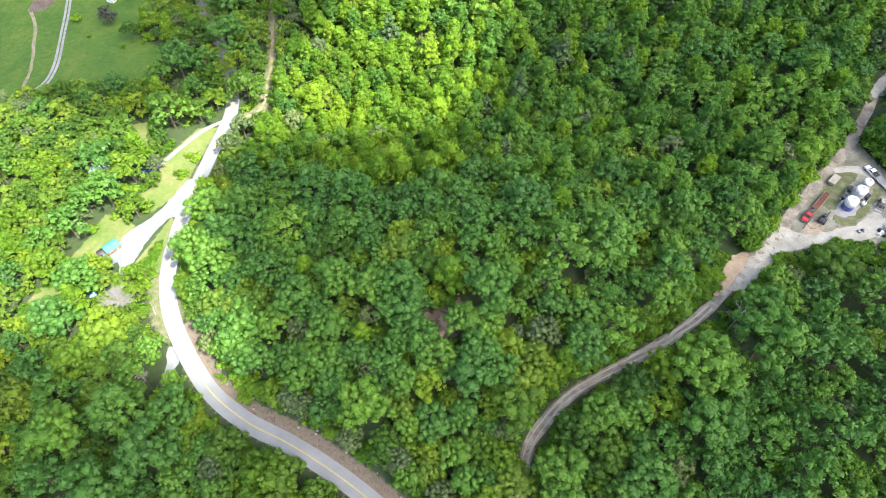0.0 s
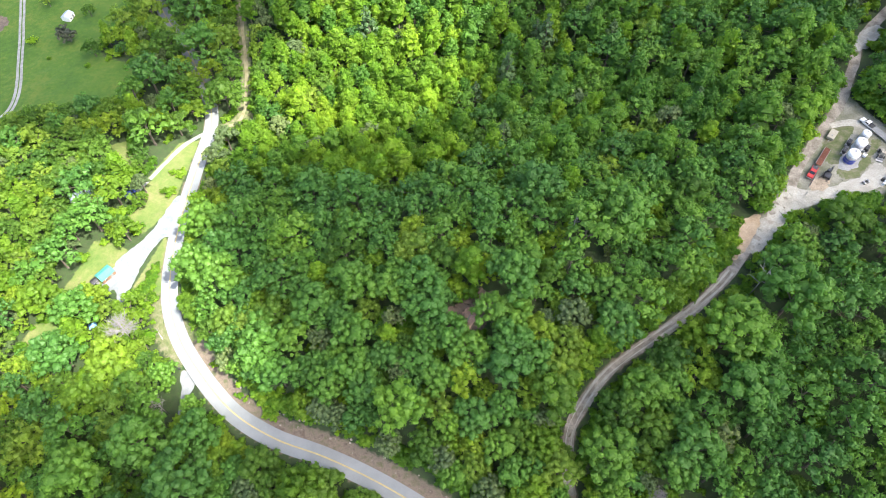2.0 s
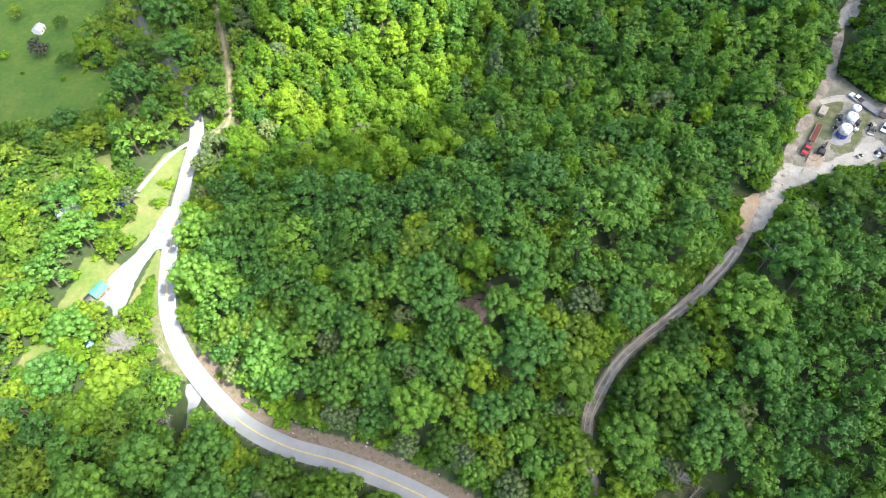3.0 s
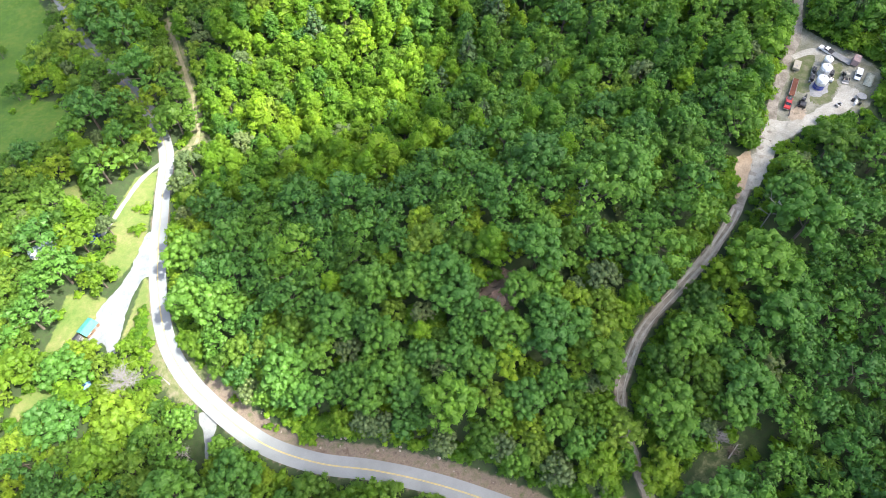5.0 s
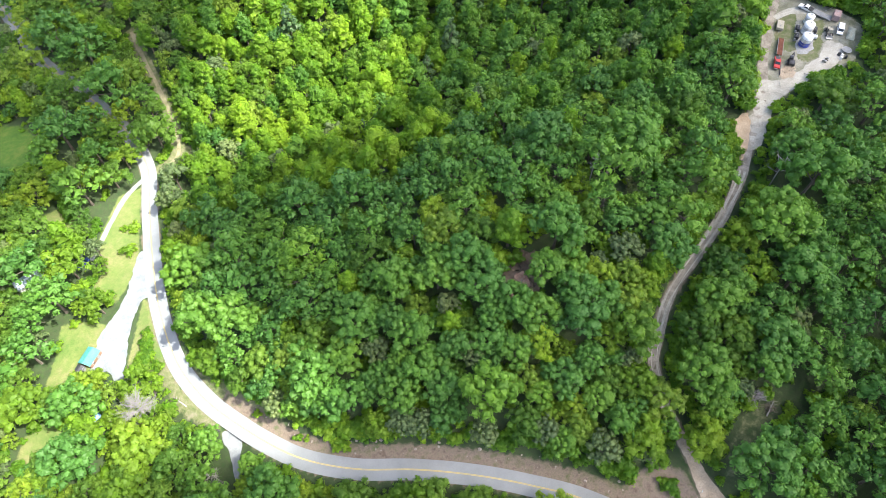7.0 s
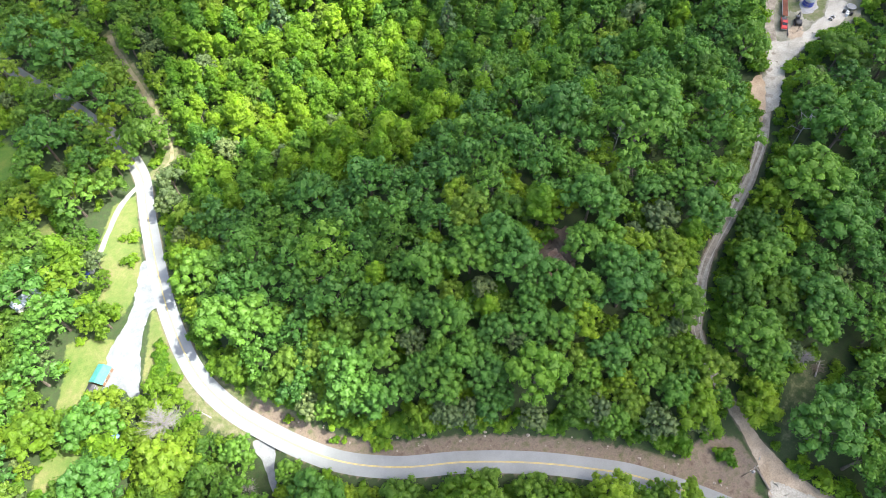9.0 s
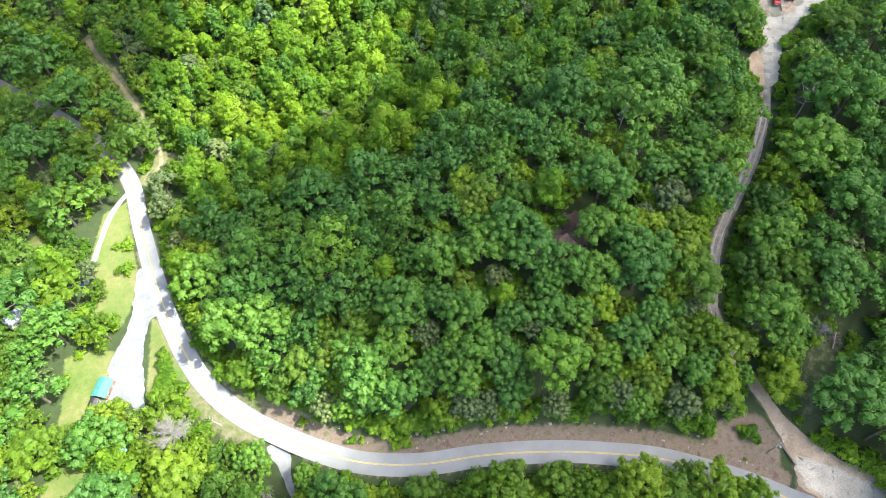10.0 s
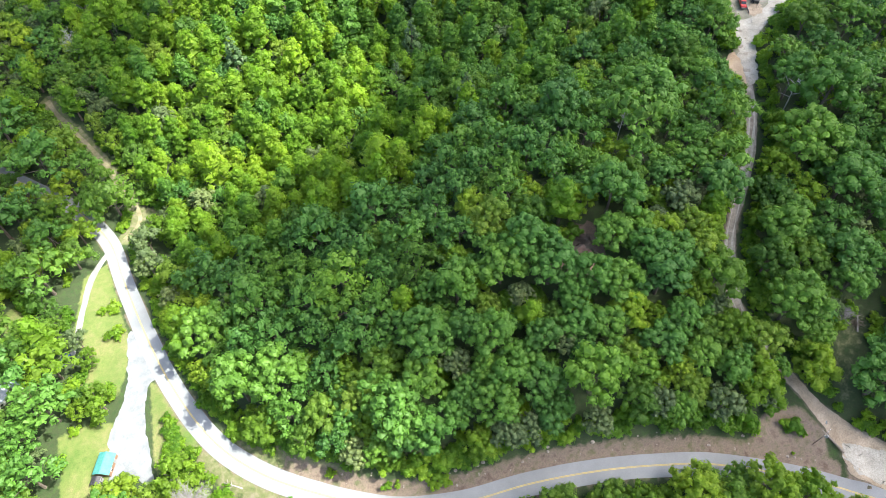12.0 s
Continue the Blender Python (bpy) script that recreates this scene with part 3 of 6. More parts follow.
def crown_arrays(rng, lobes, leaves, size, flat=1.0, fill=0.90, core=(ICO_V, ICO_F)):
    """Leaf sprays laid like shingles over each clump, on a ragged inner mass; the boughs' masses stay bare within.
    Returns vertices, triangles and the tone of the clump that each vertex belongs to."""
    tv, tf, tone, total = [], [], [], 0

    def add(v, f, t):
        nonlocal total
        tv.append(v), tf.append(f + total), tone.append(np.full(len(v), t))
        total += len(v)

    mass, clumps = lobes
    usual = np.mean([r * r for _, r in clumps])
    for c, r in mass:
        add(c + core[0] * r * rng.uniform(0.85, 1.1, (len(core[0]), 1)), core[1], 0.4)
    for c, r in clumps:
        shade = rng.random()
        a, b = rng.uniform(0, 6.28), rng.normal(0, 0.35)
        spin = np.array([[math.cos(a), math.sin(a), 0], [-math.sin(a), math.cos(a), 0], [0, 0, 1]]) @ np.array([[math.cos(b), 0, math.sin(b)], [0, 1, 0], [-math.sin(b), 0, math.cos(b)]])
        shape = spin @ np.diag(rng.uniform((0.85, 0.85, 0.65), (1.25, 1.1, 0.95))) @ spin.T * flat
        add(c + core[0] @ spin * rng.uniform(0.78, 1.12, (len(core[0]), 1)) @ shape * r * fill, core[1], shade)
        n = max(4, int(leaves * r * r / usual))
        d = rng.normal(size=(n, 3))
        d[:, 2] = np.abs(d[:, 2]) - 0.45 * rng.random(n)
        d /= np.linalg.norm(d, axis=1)[:, None]
        at = c + d @ shape * r * rng.uniform(0.82, 1.26, (n, 1))
        nrm = d + rng.normal(0, 0.19, (n, 3)) + np.array([0, 0, 0.25])
        nrm /= np.linalg.norm(nrm, axis=1)[:, None]
        side = np.cross(nrm, rng.normal(size=(n, 3)))
        side /= np.linalg.norm(side, axis=1)[:, None]
        up = np.cross(nrm, side)
        s = size * rng.uniform(0.5, 1.25, (n, 1))
        wide = rng.uniform(0.5, 0.8, (n, 1))
        foot = at - side * s
        leaf = np.stack([foot - up * s * wide, at + side * s * 1.25 - nrm * s * rng.uniform(0.0, 0.5, (n, 1)), foot + up * s * wide], 1).reshape(-1, 3)
        add(leaf, np.arange(len(leaf)).reshape(-1, 3), shade)
    return np.concatenate(tv), np.concatenate(tf), np.concatenate(tone)


def limb(a, b, ra, rb, sides=6):
    """A tapered limb between two points, as rings of vertices and quads."""
    a, b = np.array(a, float), np.array(b, float)
    w = (b - a) / np.linalg.norm(b - a)
    u = np.cross(w, (0.31, 0.87, 0.2))
    u /= np.linalg.norm(u)
    v = np.cross(w, u)
    ang = np.arange(sides) * 2 * np.pi / sides
    ring = np.cos(ang)[:, None] * u + np.sin(ang)[:, None] * v
    verts = np.concatenate([a + ring * ra, b + ring * rb])
    k = np.arange(sides)
    return verts, np.c_[k, (k + 1) % sides, (k + 1) % sides + sides, k + sides]


def trunk_arrays(rng, height, radius, lobes, limbs=5, sides=6):
    """A tapered trunk, bowed a little, with limbs that reach into the crown."""
    parts, z0 = [], -0.6
    knots = [np.array([0, 0, z0])]
    for u in (0.35, 0.7, 1.0):
        knots.append(np.array([rng.normal(0, 0.12) * u, rng.normal(0, 0.12) * u, z0 + u * height]))
    radii = [radius * f for f in (1.25, 0.85, 0.6, 0.32)]
    for a, b, ra, rb in zip(knots, knots[1:], radii, radii[1:]):
        parts.append(limb(a, b, ra, rb, sides))
    order = rng.permutation(len(lobes))[:limbs]
    for k in order:
        c = np.array(lobes[k][0])
        start = knots[0] + (knots[-1] - knots[0]) * rng.uniform(0.45, 0.85)
        parts.append(limb(start, c, radius * 0.4, radius * 0.12, max(4, sides - 2)))
    v, q, n = [], [], 0
    for pv, pq in parts:
        v.append(pv)
        q.append(pq + n)
        n += len(pv)
    return np.concatenate(v), np.concatenate(q)


# kind: crown radius, crown depth, base of the crown over the ground, sprays on a clump, spray size, leaf material, shape
KINDS = {
    "oak": (6.0, 9.6, 4.2, 36, 0.30, LEAF_OAK, lobes_broad),
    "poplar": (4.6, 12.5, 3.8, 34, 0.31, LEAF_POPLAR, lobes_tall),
    "green_poplar": (4.6, 12.0, 3.8, 34, 0.31, LEAF_GREEN_POPLAR, lobes_tall),
    "maple": (5.3, 9.0, 2.2, 34, 0.28, LEAF_VALLEY, lobes_broad),
    "lime": (4.6, 7.8, 1.9, 30, 0.30, LEAF_LIME, lobes_broad),
    "pine": (3.0, 10.0, 4.5, 18, 0.34, LEAF_PINE, lobes_pine),
    "grey": (3.2, 5.5, 3.2, 18, 0.24, LEAF_GREY, lobes_broad),
    "copper": (3.8, 5.5, 1.2, 22, 0.30, LEAF_COPPER, lobes_broad),
    "shrub": (1.9, 2.6, 0.0, 34, 0.24, LEAF_SHRUB, lobes_shrub),
}
VARIANTS = {"oak": 6, "poplar": 4, "green_poplar": 3, "maple": 5, "lime": 3, "pine": 2, "grey": 2, "copper": 1, "shrub": 3}
SPARSER = {lobes_broad: (7, 6), lobes_tall: (31,)}
PROTO = {}
for kind, (R, H, base, leaves, size, mat, shape) in KINDS.items():
    for k in range(VARIANTS[kind]):
        rng = np.random.default_rng(100 * len(PROTO) + 7)
        wide, deep = R * rng.uniform(0.92, 1.1), H * rng.uniform(0.92, 1.08)
        flat = 0.9 if kind == "pine" else 1.0
        lobes = shape(rng, wide, deep, base)
        crown = crown_arrays(rng, lobes, leaves, size, flat)
        trunk = trunk_arrays(rng, base + H * 0.62, 0.05 + 0.022 * (base + H), lobes[0] + lobes[1]) if base else None
        lobes = shape(rng, wide, deep, base, *SPARSER.get(shape, ()))
        thin = crown_arrays(rng, [lobes[0], [(c, 1.12 * r) for c, r in lobes[1]]], 20, size * 1.32, flat, 0.84, (OCT_V, OCT_F))
        spare = crown_arrays(rng, [lobes[0], [(c, 1.3 * r) for c, r in lobes[1][::2]]], 4, size * 2, flat, 1.0, (OCT_V, OCT_F))
        PROTO[kind, k] = (crown, trunk, thin, spare)

LABELS = {
    "oak": ("leafy broadleaf tree with a rounded dark green crown", "tree"),
    "poplar": ("tall narrow broadleaf tree with a yellow-green crown", "tree"),
    "green_poplar": ("tall columnar broadleaf tree with a fresh green crown", "tree"),
    "maple": ("light green broadleaf tree with a wide crown", "tree"),
    "lime": ("bright lime-green broadleaf tree with a rounded crown", "tree"),
    "pine": ("grey-green pine with tiered boughs", "tree"),
    "grey": ("thin-crowned tree with dull grey-green foliage", "tree"),
    "copper": ("round tree with dark grey-brown foliage on the meadow", "tree"),
    "shrub": ("bright green bush at the edge of the wood", "bush"),
}
MASTERS = {}


def master(kind, k):
    """The first tree of a variant: an Empty at its base over crown and trunk."""
    if (kind, k) not in MASTERS:
        (tv, tf, tone), trunk, _, _ = PROTO[kind, k]
        mat = KINDS[kind][5]
        top = tagged(new("bush" if kind == "shrub" else "tree"), *LABELS[kind], group="bushes" if kind == "shrub" else "woodland trees")
        me = mesh_of("crown", tv, None, tf, slots=[mat], attributes={"clump": tone})
        new("crown", me).parent = top
        if trunk is not None:
            new("trunk", mesh_of("trunk", trunk[0], trunk[1], slots=[BARK], smooth=True)).parent = top
        MASTERS[kind, k] = [top, False]
    return MASTERS[kind, k]


def plant(kind, k, x, y, size, turn):
    z = float(surface(np.array([x]), np.array([y]))[0])
    m = master(kind, k)
    at = Matrix.LocRotScale((x, y, z), Euler((0, 0, turn)), None)
    if not m[1]:
        m[0].matrix_world, m[1], ob = at, True, m[0]
    else:
        ob = copy_thing(m[0], at)
    ob.scale = (size, size, size * (0.86 + 0.28 * ((x * 7.3 + y * 3.1) % 1)))
    return ob


# where no trunk may stand, with the clearance wanted
OPEN_GROUND = [(WYE, 0.6), (SHED_LAWN, 0.45), (ISLAND, 0.6), (UPPER_LAWN, 0.45), (LOW_LAWN, 0.5), (MEADOW, 1.15), (CLEARING, 0.45), (HOLLOW, 0.5), (YARD, 0.35), (SOUTH_EDGE, 0.15), (SAND_PATCH, 0.9), (WEST_LAWN, 0.4), (WEST_SHOULDER, 0.6), (TAN_VERGE, 0.95)]
BUILT = [(-120.9, 124.4, 4.5), (-124.5, 121.8, 3.5), (-118.8, 161, 3.0), (-170.6, 281, 5), (-135, 159.8, 4.5), (-89.6, 84.6, 1.5), (-122.3, 105.2, 2.0), (14.3, 14.8, 1.0), (18.1, 12.7, 3.5), (-185.2, 208.6, 3.0), (130, 101.5, 5.5), (122, 101.5, 5.0), (115, 101, 4.0), (14.5, 21, 6.0), (17, 27, 4.0), (27, 0, 9.0), (23, 9, 5.0), (76, 89.5, 8.0), (79.5, 96.5, 7.0), (84, 104, 5.0), (79.8, 78, 4.5), (-107, 33, 7.5), (9, 19.5, 7.5), (-1, 76.5, 5.0), (2, 81, 5.6), (0.5, 71.5, 3.6)]


def kind_at(x, y, u):
    """What grows where: oaks on the hill, tall poplars on the far slope, light mixed trees in the valley."""
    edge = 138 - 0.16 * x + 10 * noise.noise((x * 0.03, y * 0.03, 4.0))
    if -118 < x < -84 and 78 < y < 128:
        return "lime" if u < 0.8 else "maple"
    if y < -24 or (y < 18 and x < -70):
        return "oak" if u < 0.6 else "maple" if u < 0.85 else "lime"
    if y < 74 and x < -62:
        return "oak" if u < 0.60 else "lime" if u < 0.80 else "maple"
    # south of the road: bright leaf colour stands in for partial sunlight
    if -80 < x < 30 and y < 30 - 0.42 * x + 0.0015 * x * x - 6:
        return "lime" if u < 0.55 else "maple" if u < 0.88 else "oak"
    if x < -82 + 0.10 * (y - 100) and y < 330:
        return "maple" if u < 0.52 else "lime" if u < 0.70 else "oak" if u < 0.88 else "poplar" if u < 0.96 else "grey"
    if x > 24 and y < 46 + 0.55 * x - 4:         # beyond the lane
        return "oak" if u < 0.86 else "maple" if u < 0.93 else "lime" if u < 0.96 else "grey"
    if x > -25 and y < 64 - 0.2 * x:
        return "oak" if u < 0.66 else "maple" if u < 0.86 else "lime" if u < 0.96 else "grey"
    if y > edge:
        # leaf tone follows the light: mostly yellow in the sun patch, greener in shade
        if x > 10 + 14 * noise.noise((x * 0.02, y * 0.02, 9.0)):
            return "green_poplar" if u < 0.52 else "poplar" if u < 0.62 else "oak" if u < 0.94 else "maple" if u < 0.985 else "pine"
        return "poplar" if u < 0.72 else "oak" if u < 0.80 else "green_poplar" if u < 0.87 else "maple" if u < 0.95 else "pine" if u < 0.962 else "poplar"
    return "oak" if u < 0.84 else "maple" if u < 0.92 else "lime" if u < 0.945 else "grey" if u < 0.96 else "poplar"


def clear_of_roads(x, y, R):
    far, idx = near_line(np.array([x]), np.array([y]), ROAD)
    far, i = far[0], idx[0]
    t = ROAD[min(i + 1, len(ROAD) - 1)] - ROAD[max(i - 1, 0)]
    uphill = t[0] * (y - ROAD[i, 1]) - t[1] * (x - ROAD[i, 0]) < 0
    if uphill and 5 < ROAD[i, 1] < 92:
        if far < 5.5 + (0.82 if ROAD[i, 1] > 55 else 0.84) * R:
            return False
    elif uphill and 92 <= ROAD[i, 1] < 196:
        if far < 3.6 + (1.18 if R > 3.9 else 0.9) * R:
            return False
    elif far < (3.2 + 0.08 * R if ROAD[i, 1] > 214 else 3.2 + 0.15 * R if ROAD[i, 1] > 200 else 3.4 + 0.85 * R):
        return False
    far, idx = near_line(np.array([x]), np.array([y]), LANE)
    i = idx[0]
    t = LANE[min(i + 1, len(LANE) - 1)] - LANE[max(i - 1, 0)]
    shady = t[0] * (y - LANE[i, 1]) - t[1] * (x - LANE[i, 0]) < 0
    low = LANE[i, 1]
    if 26 < low < 37:                            # crowns close over the lane here
        if far[0] < 2.0 + 0.15 * R:
            return False
    elif far[0] < 2.7 + ((0.78 if low < 58 else 0.62 if low < 84 else 0.95 if low < 112 else 0.45) if shady else 0.92 if 84 < low < 112 else 0.66) * R:
        return False
    for line, half in ((SMALL_DRIVE, 1.2), (GRAVEL_TRACK, 1.5), (FOOTPATH, 1.4), (STUB_DRIVE, 2.0)):
        if near_line(np.array([x]), np.array([y]), line)[0][0] < half + (0.8 if line is FOOTPATH else 0.62) * R:
            return False
    return True


def seed_woods():
    """Trees by throwing darts: each keeps its distance from those before it."""
    rng = np.random.default_rng(11)
    cells, out = {}, []

    def fits(x, y, r, share=0.78):
        ci, cj = int(x // 6), int(y // 6)
        for i in range(ci - 2, ci + 3):
            for j in range(cj - 2, cj + 3):
                for px, py, pr in cells.get((i, j), ()):
                    if math.hypot(px - x, py - y) < share * (pr + r):
                        return False
        return True

    def put(kind, x, y, size, turn=None):
        R = KINDS[kind][0] * size
        cells.setdefault((int(x // 6), int(y // 6)), []).append((x, y, R))
        out.append((kind, int(rng.integers(VARIANTS[kind])), x, y, size, rng.uniform(0, 6.28) if turn is None else turn))

    for kind, x, y, size in LANDMARKS:
        R = KINDS[kind][0] * size
        for _ in range(14):                      # a trunk keeps to the side of the road that it stands on
            if clear_of_roads(x, y, R):
                break
            line = min((ROAD, LANE, SMALL_DRIVE, FOOTPATH), key=lambda w: near_line(x, y, w)[0][0] - (3 if w is ROAD else 0))
            far, i = near_line(x, y, line)
            x, y = x + 0.5 * (x - line[i[0], 0]) / far[0], y + 0.5 * (y - line[i[0], 1]) / far[0]
        put(kind, x, y, size)
    for kind, x, y, size in OVERHANGING:
        put(kind, x, y, size)
    for throw in range(78000):
        young = throw > 52000
        x, y, u = rng.uniform(-255, 195), rng.uniform(-80, 365), rng.random()
        if not inside(np.array([x]), np.array([y]), WOODED)[0]:
            continue
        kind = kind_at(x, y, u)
        size = float(rng.uniform(0.5, 0.75) if young else np.clip(rng.normal(1.0, 0.17), 0.62, 1.45))
        R = KINDS[kind][0] * size
        if not fits(x, y, R, 0.57 if young else 0.60 if kind in ("poplar", "green_poplar") else 0.56) or not clear_of_roads(x, y, max(R, 4.0)):
            continue
        if any(math.hypot(bx - x, by - y) < br for bx, by, br in BUILT) or any(soft_inside(np.array([x]), np.array([y]), poly, 2 * share * R)[0] > 0.0 for poly, share in OPEN_GROUND):
            continue
        put(kind, x, y, size)
    return out


WOODED = [(-240, 295), (-160, 338), (-78, 355), (-25, 270), (181, 233), (186, 140), (156, 83), (120, 24), (95, -20), (70, -78), (-70, -78), (-150, -45), (-168, 30), (-162, 92), (-178, 125)]
# single trees that stand out, stand by stand: kind, place, size
LONE_TREES = [("grey", 9.5, 29.2, 0.9), ("shrub", 14.5, 27.2, 1.5), ("shrub", 5.5, 28.6, 1.7), ("lime", 13.0, 30.8, 0.72), ("shrub", 11.2, 26.6, 1.2), ("oak", 33, 14, 1.4), ("grey", -19.9, 67.5, 1), ("copper", -165.2, 262, 1.3), ("maple", 141, 101, 0.8), ("shrub", 13.5, 19.6, 1.25), ("shrub", 12.3, 22, 0.9),
              ("maple", 134, 95, 0.85), ("maple", -90.2, 208, 0.95), ("maple", -85.4, 241, 0.95), ("grey", -112.8, 161.3, 1.05), ("shrub", -104.7, 160, 1.5), ("shrub", -183, 264, 1.5),
              ("maple", -150, 248, 0.8), ("maple", -159, 280, 0.6), ("maple", -139, 264, 1.2), ("shrub", -172, 250, 0.6), ("shrub", -152, 240, 0.8), ("maple", -182, 292, 0.7)]
VALLEY_TREES = [("oak", -113, 186, 1.4), ("oak", -116.5, 216.7, 1.5), ("oak", -96.1, 231.8, 1.5), ("oak", -101.7, 258.8, 1.5), ("oak", -112.1, 273.7, 1.5), ("maple", -86.9, 235.8, 1.5),
                ("maple", -114.7, 241.6, 1.35), ("maple", -87.7, 202.3, 1.5), ("maple", -100.5, 187.5, 1.2), ("oak", -122.5, 209.2, 1.08), ("maple", -128, 173.8, 1.4),
                ("oak", -126, 144, 1.36), ("lime", -121.1, 155.9, 1.5), ("lime", -115, 138.8, 1.12), ("lime", -112.6, 154.5, 0.72), ("oak", -124.2, 107.4, 1.22),
                ("lime", -138.4, 113.4, 1.5), ("oak", -126.2, 91.5, 1.3), ("lime", -110.3, 89.3, 1.5), ("lime", -120.6, 112, 1.16), ("oak", -92.3, 81.1, 0.78), ("oak", -131.9, 157.4, 1.34)]
HILL_TREES = [("grey", -62.1, 183.9, 1.5), ("grey", -46.8, 167, 1.5), ("grey", -82.9, 181.6, 1.5), ("grey", -90.1, 172.7, 1.42), ("grey", -25.4, 172.1, 1.28), ("grey", -56.1, 225, 1.5),
              ("pine", -23.9, 225.7, 1.5), ("oak", -90.8, 112.8, 1.29), ("lime", -83.7, 123.1, 0.9), ("oak", -84, 136.7, 1.26), ("lime", -62.1, 97.1, 0.94), ("lime", -65.7, 84, 0.92),
              ("grey", -72, 81.1, 1.15), ("maple", -72, 93.6, 0.99), ("oak", -74.9, 109.5, 1.24), ("lime", -83.9, 103.1, 1.06), ("oak", 49.4, 104.4, 1.48), ("maple", 70.7, 108.9, 1.21),
              ("maple", 13.7, 119, 0.75), ("maple", -12.8, 101.5, 1.25), ("oak", 13.1, 85.5, 1.24), ("grey", 28, 74.9, 1.37), ("lime", 25.5, 80, 0.74), ("oak", -43.4, 89, 1.2),
              ("oak", -31.6, 78.2, 1.05), ("maple", -33.5, 120.5, 1.03), ("lime", -0.2, 100.4, 0.86), ("oak", 25.3, 115.2, 1.37), ("lime", -10.6, 94.8, 0.83)]
LANE_TREES = [("lime", 72.3, 73.6, 0.93), ("lime", 59.6, 68.8, 1.19), ("oak", 82.8, 86.6, 1.05), ("maple", 51.5, 61, 1.06), ("maple", 109.9, 93.8, 1.33), ("lime", 44.9, 59.1, 0.77),
              ("maple", 32.6, 52.7, 1.12), ("lime", 40.9, 36.6, 0.98), ("oak", 29.5, 39.4, 1.18), ("lime", 52.7, 44.2, 0.94), ("lime", 25, 26.5, 1.22), ("lime", 11.1, 32.8, 1.24),
              ("maple", 18.8, 37.5, 1.03), ("oak", 53, 38.5, 1.2), ("lime", -7.4, 47.8, 0.75), ("grey", -10.9, 44.2, 1.17), ("grey", 0.2, 34.3, 1.3), ("grey", -39.7, 57.9, 1.25),
              ("grey", -24.6, 50, 1.07), ("maple", -41.7, 43.4, 1.14), ("oak", 8, 62.9, 1.25), ("maple", 9.8, 47.3, 0.83),
              ("oak", 68.6, 65, 1.47), ("oak", 85.6, 71, 1.5), ("oak", 68.3, 51.2, 1.46)]
ROADSIDE_TREES = [("lime", -116.8, 76.2, 1.5), ("oak", -96, 61.1, 1.5), ("oak", -83.7, 48.9, 1.5), ("oak", -112.7, 53.9, 1.5), ("lime", -47.5, 41.2, 1.5), ("maple", -61, 51.6, 1.14),
                  ("grey", -64.7, 45.3, 1.36), ("oak", -98.5, 38.5, 1.5), ("grey", -42.3, 61.6, 1.28), ("lime", -13.9, 60.2, 0.69), ("lime", -12.4, 109.1, 1.06), ("lime", -4.9, 87.8, 0.5),
                  ("pine", 47.9, 207.6, 1.5), ("pine", 29.6, 190.5, 1.5), ("grey", 53.1, 168, 1.5), ("grey", 77.4, 146.5, 1.5), ("grey", 107.8, 135.1, 1.5), ("oak", -79.7, 60.8, 1.12),
                  ("lime", -74.5, 54.5, 1.05)]
OVERHANGING = [("lime", -4.6, 15.6, 1.3), ("lime", -17.6, 26.2, 1.3), ("maple", -10.6, 20.2, 1.05), ("lime", 1.2, 9.0, 1.13), ("lime", -25.0, 28.6, 1.0), ("maple", 6.0, 0.5, 0.9)]
LANDMARKS = LONE_TREES + VALLEY_TREES + HILL_TREES + LANE_TREES + ROADSIDE_TREES


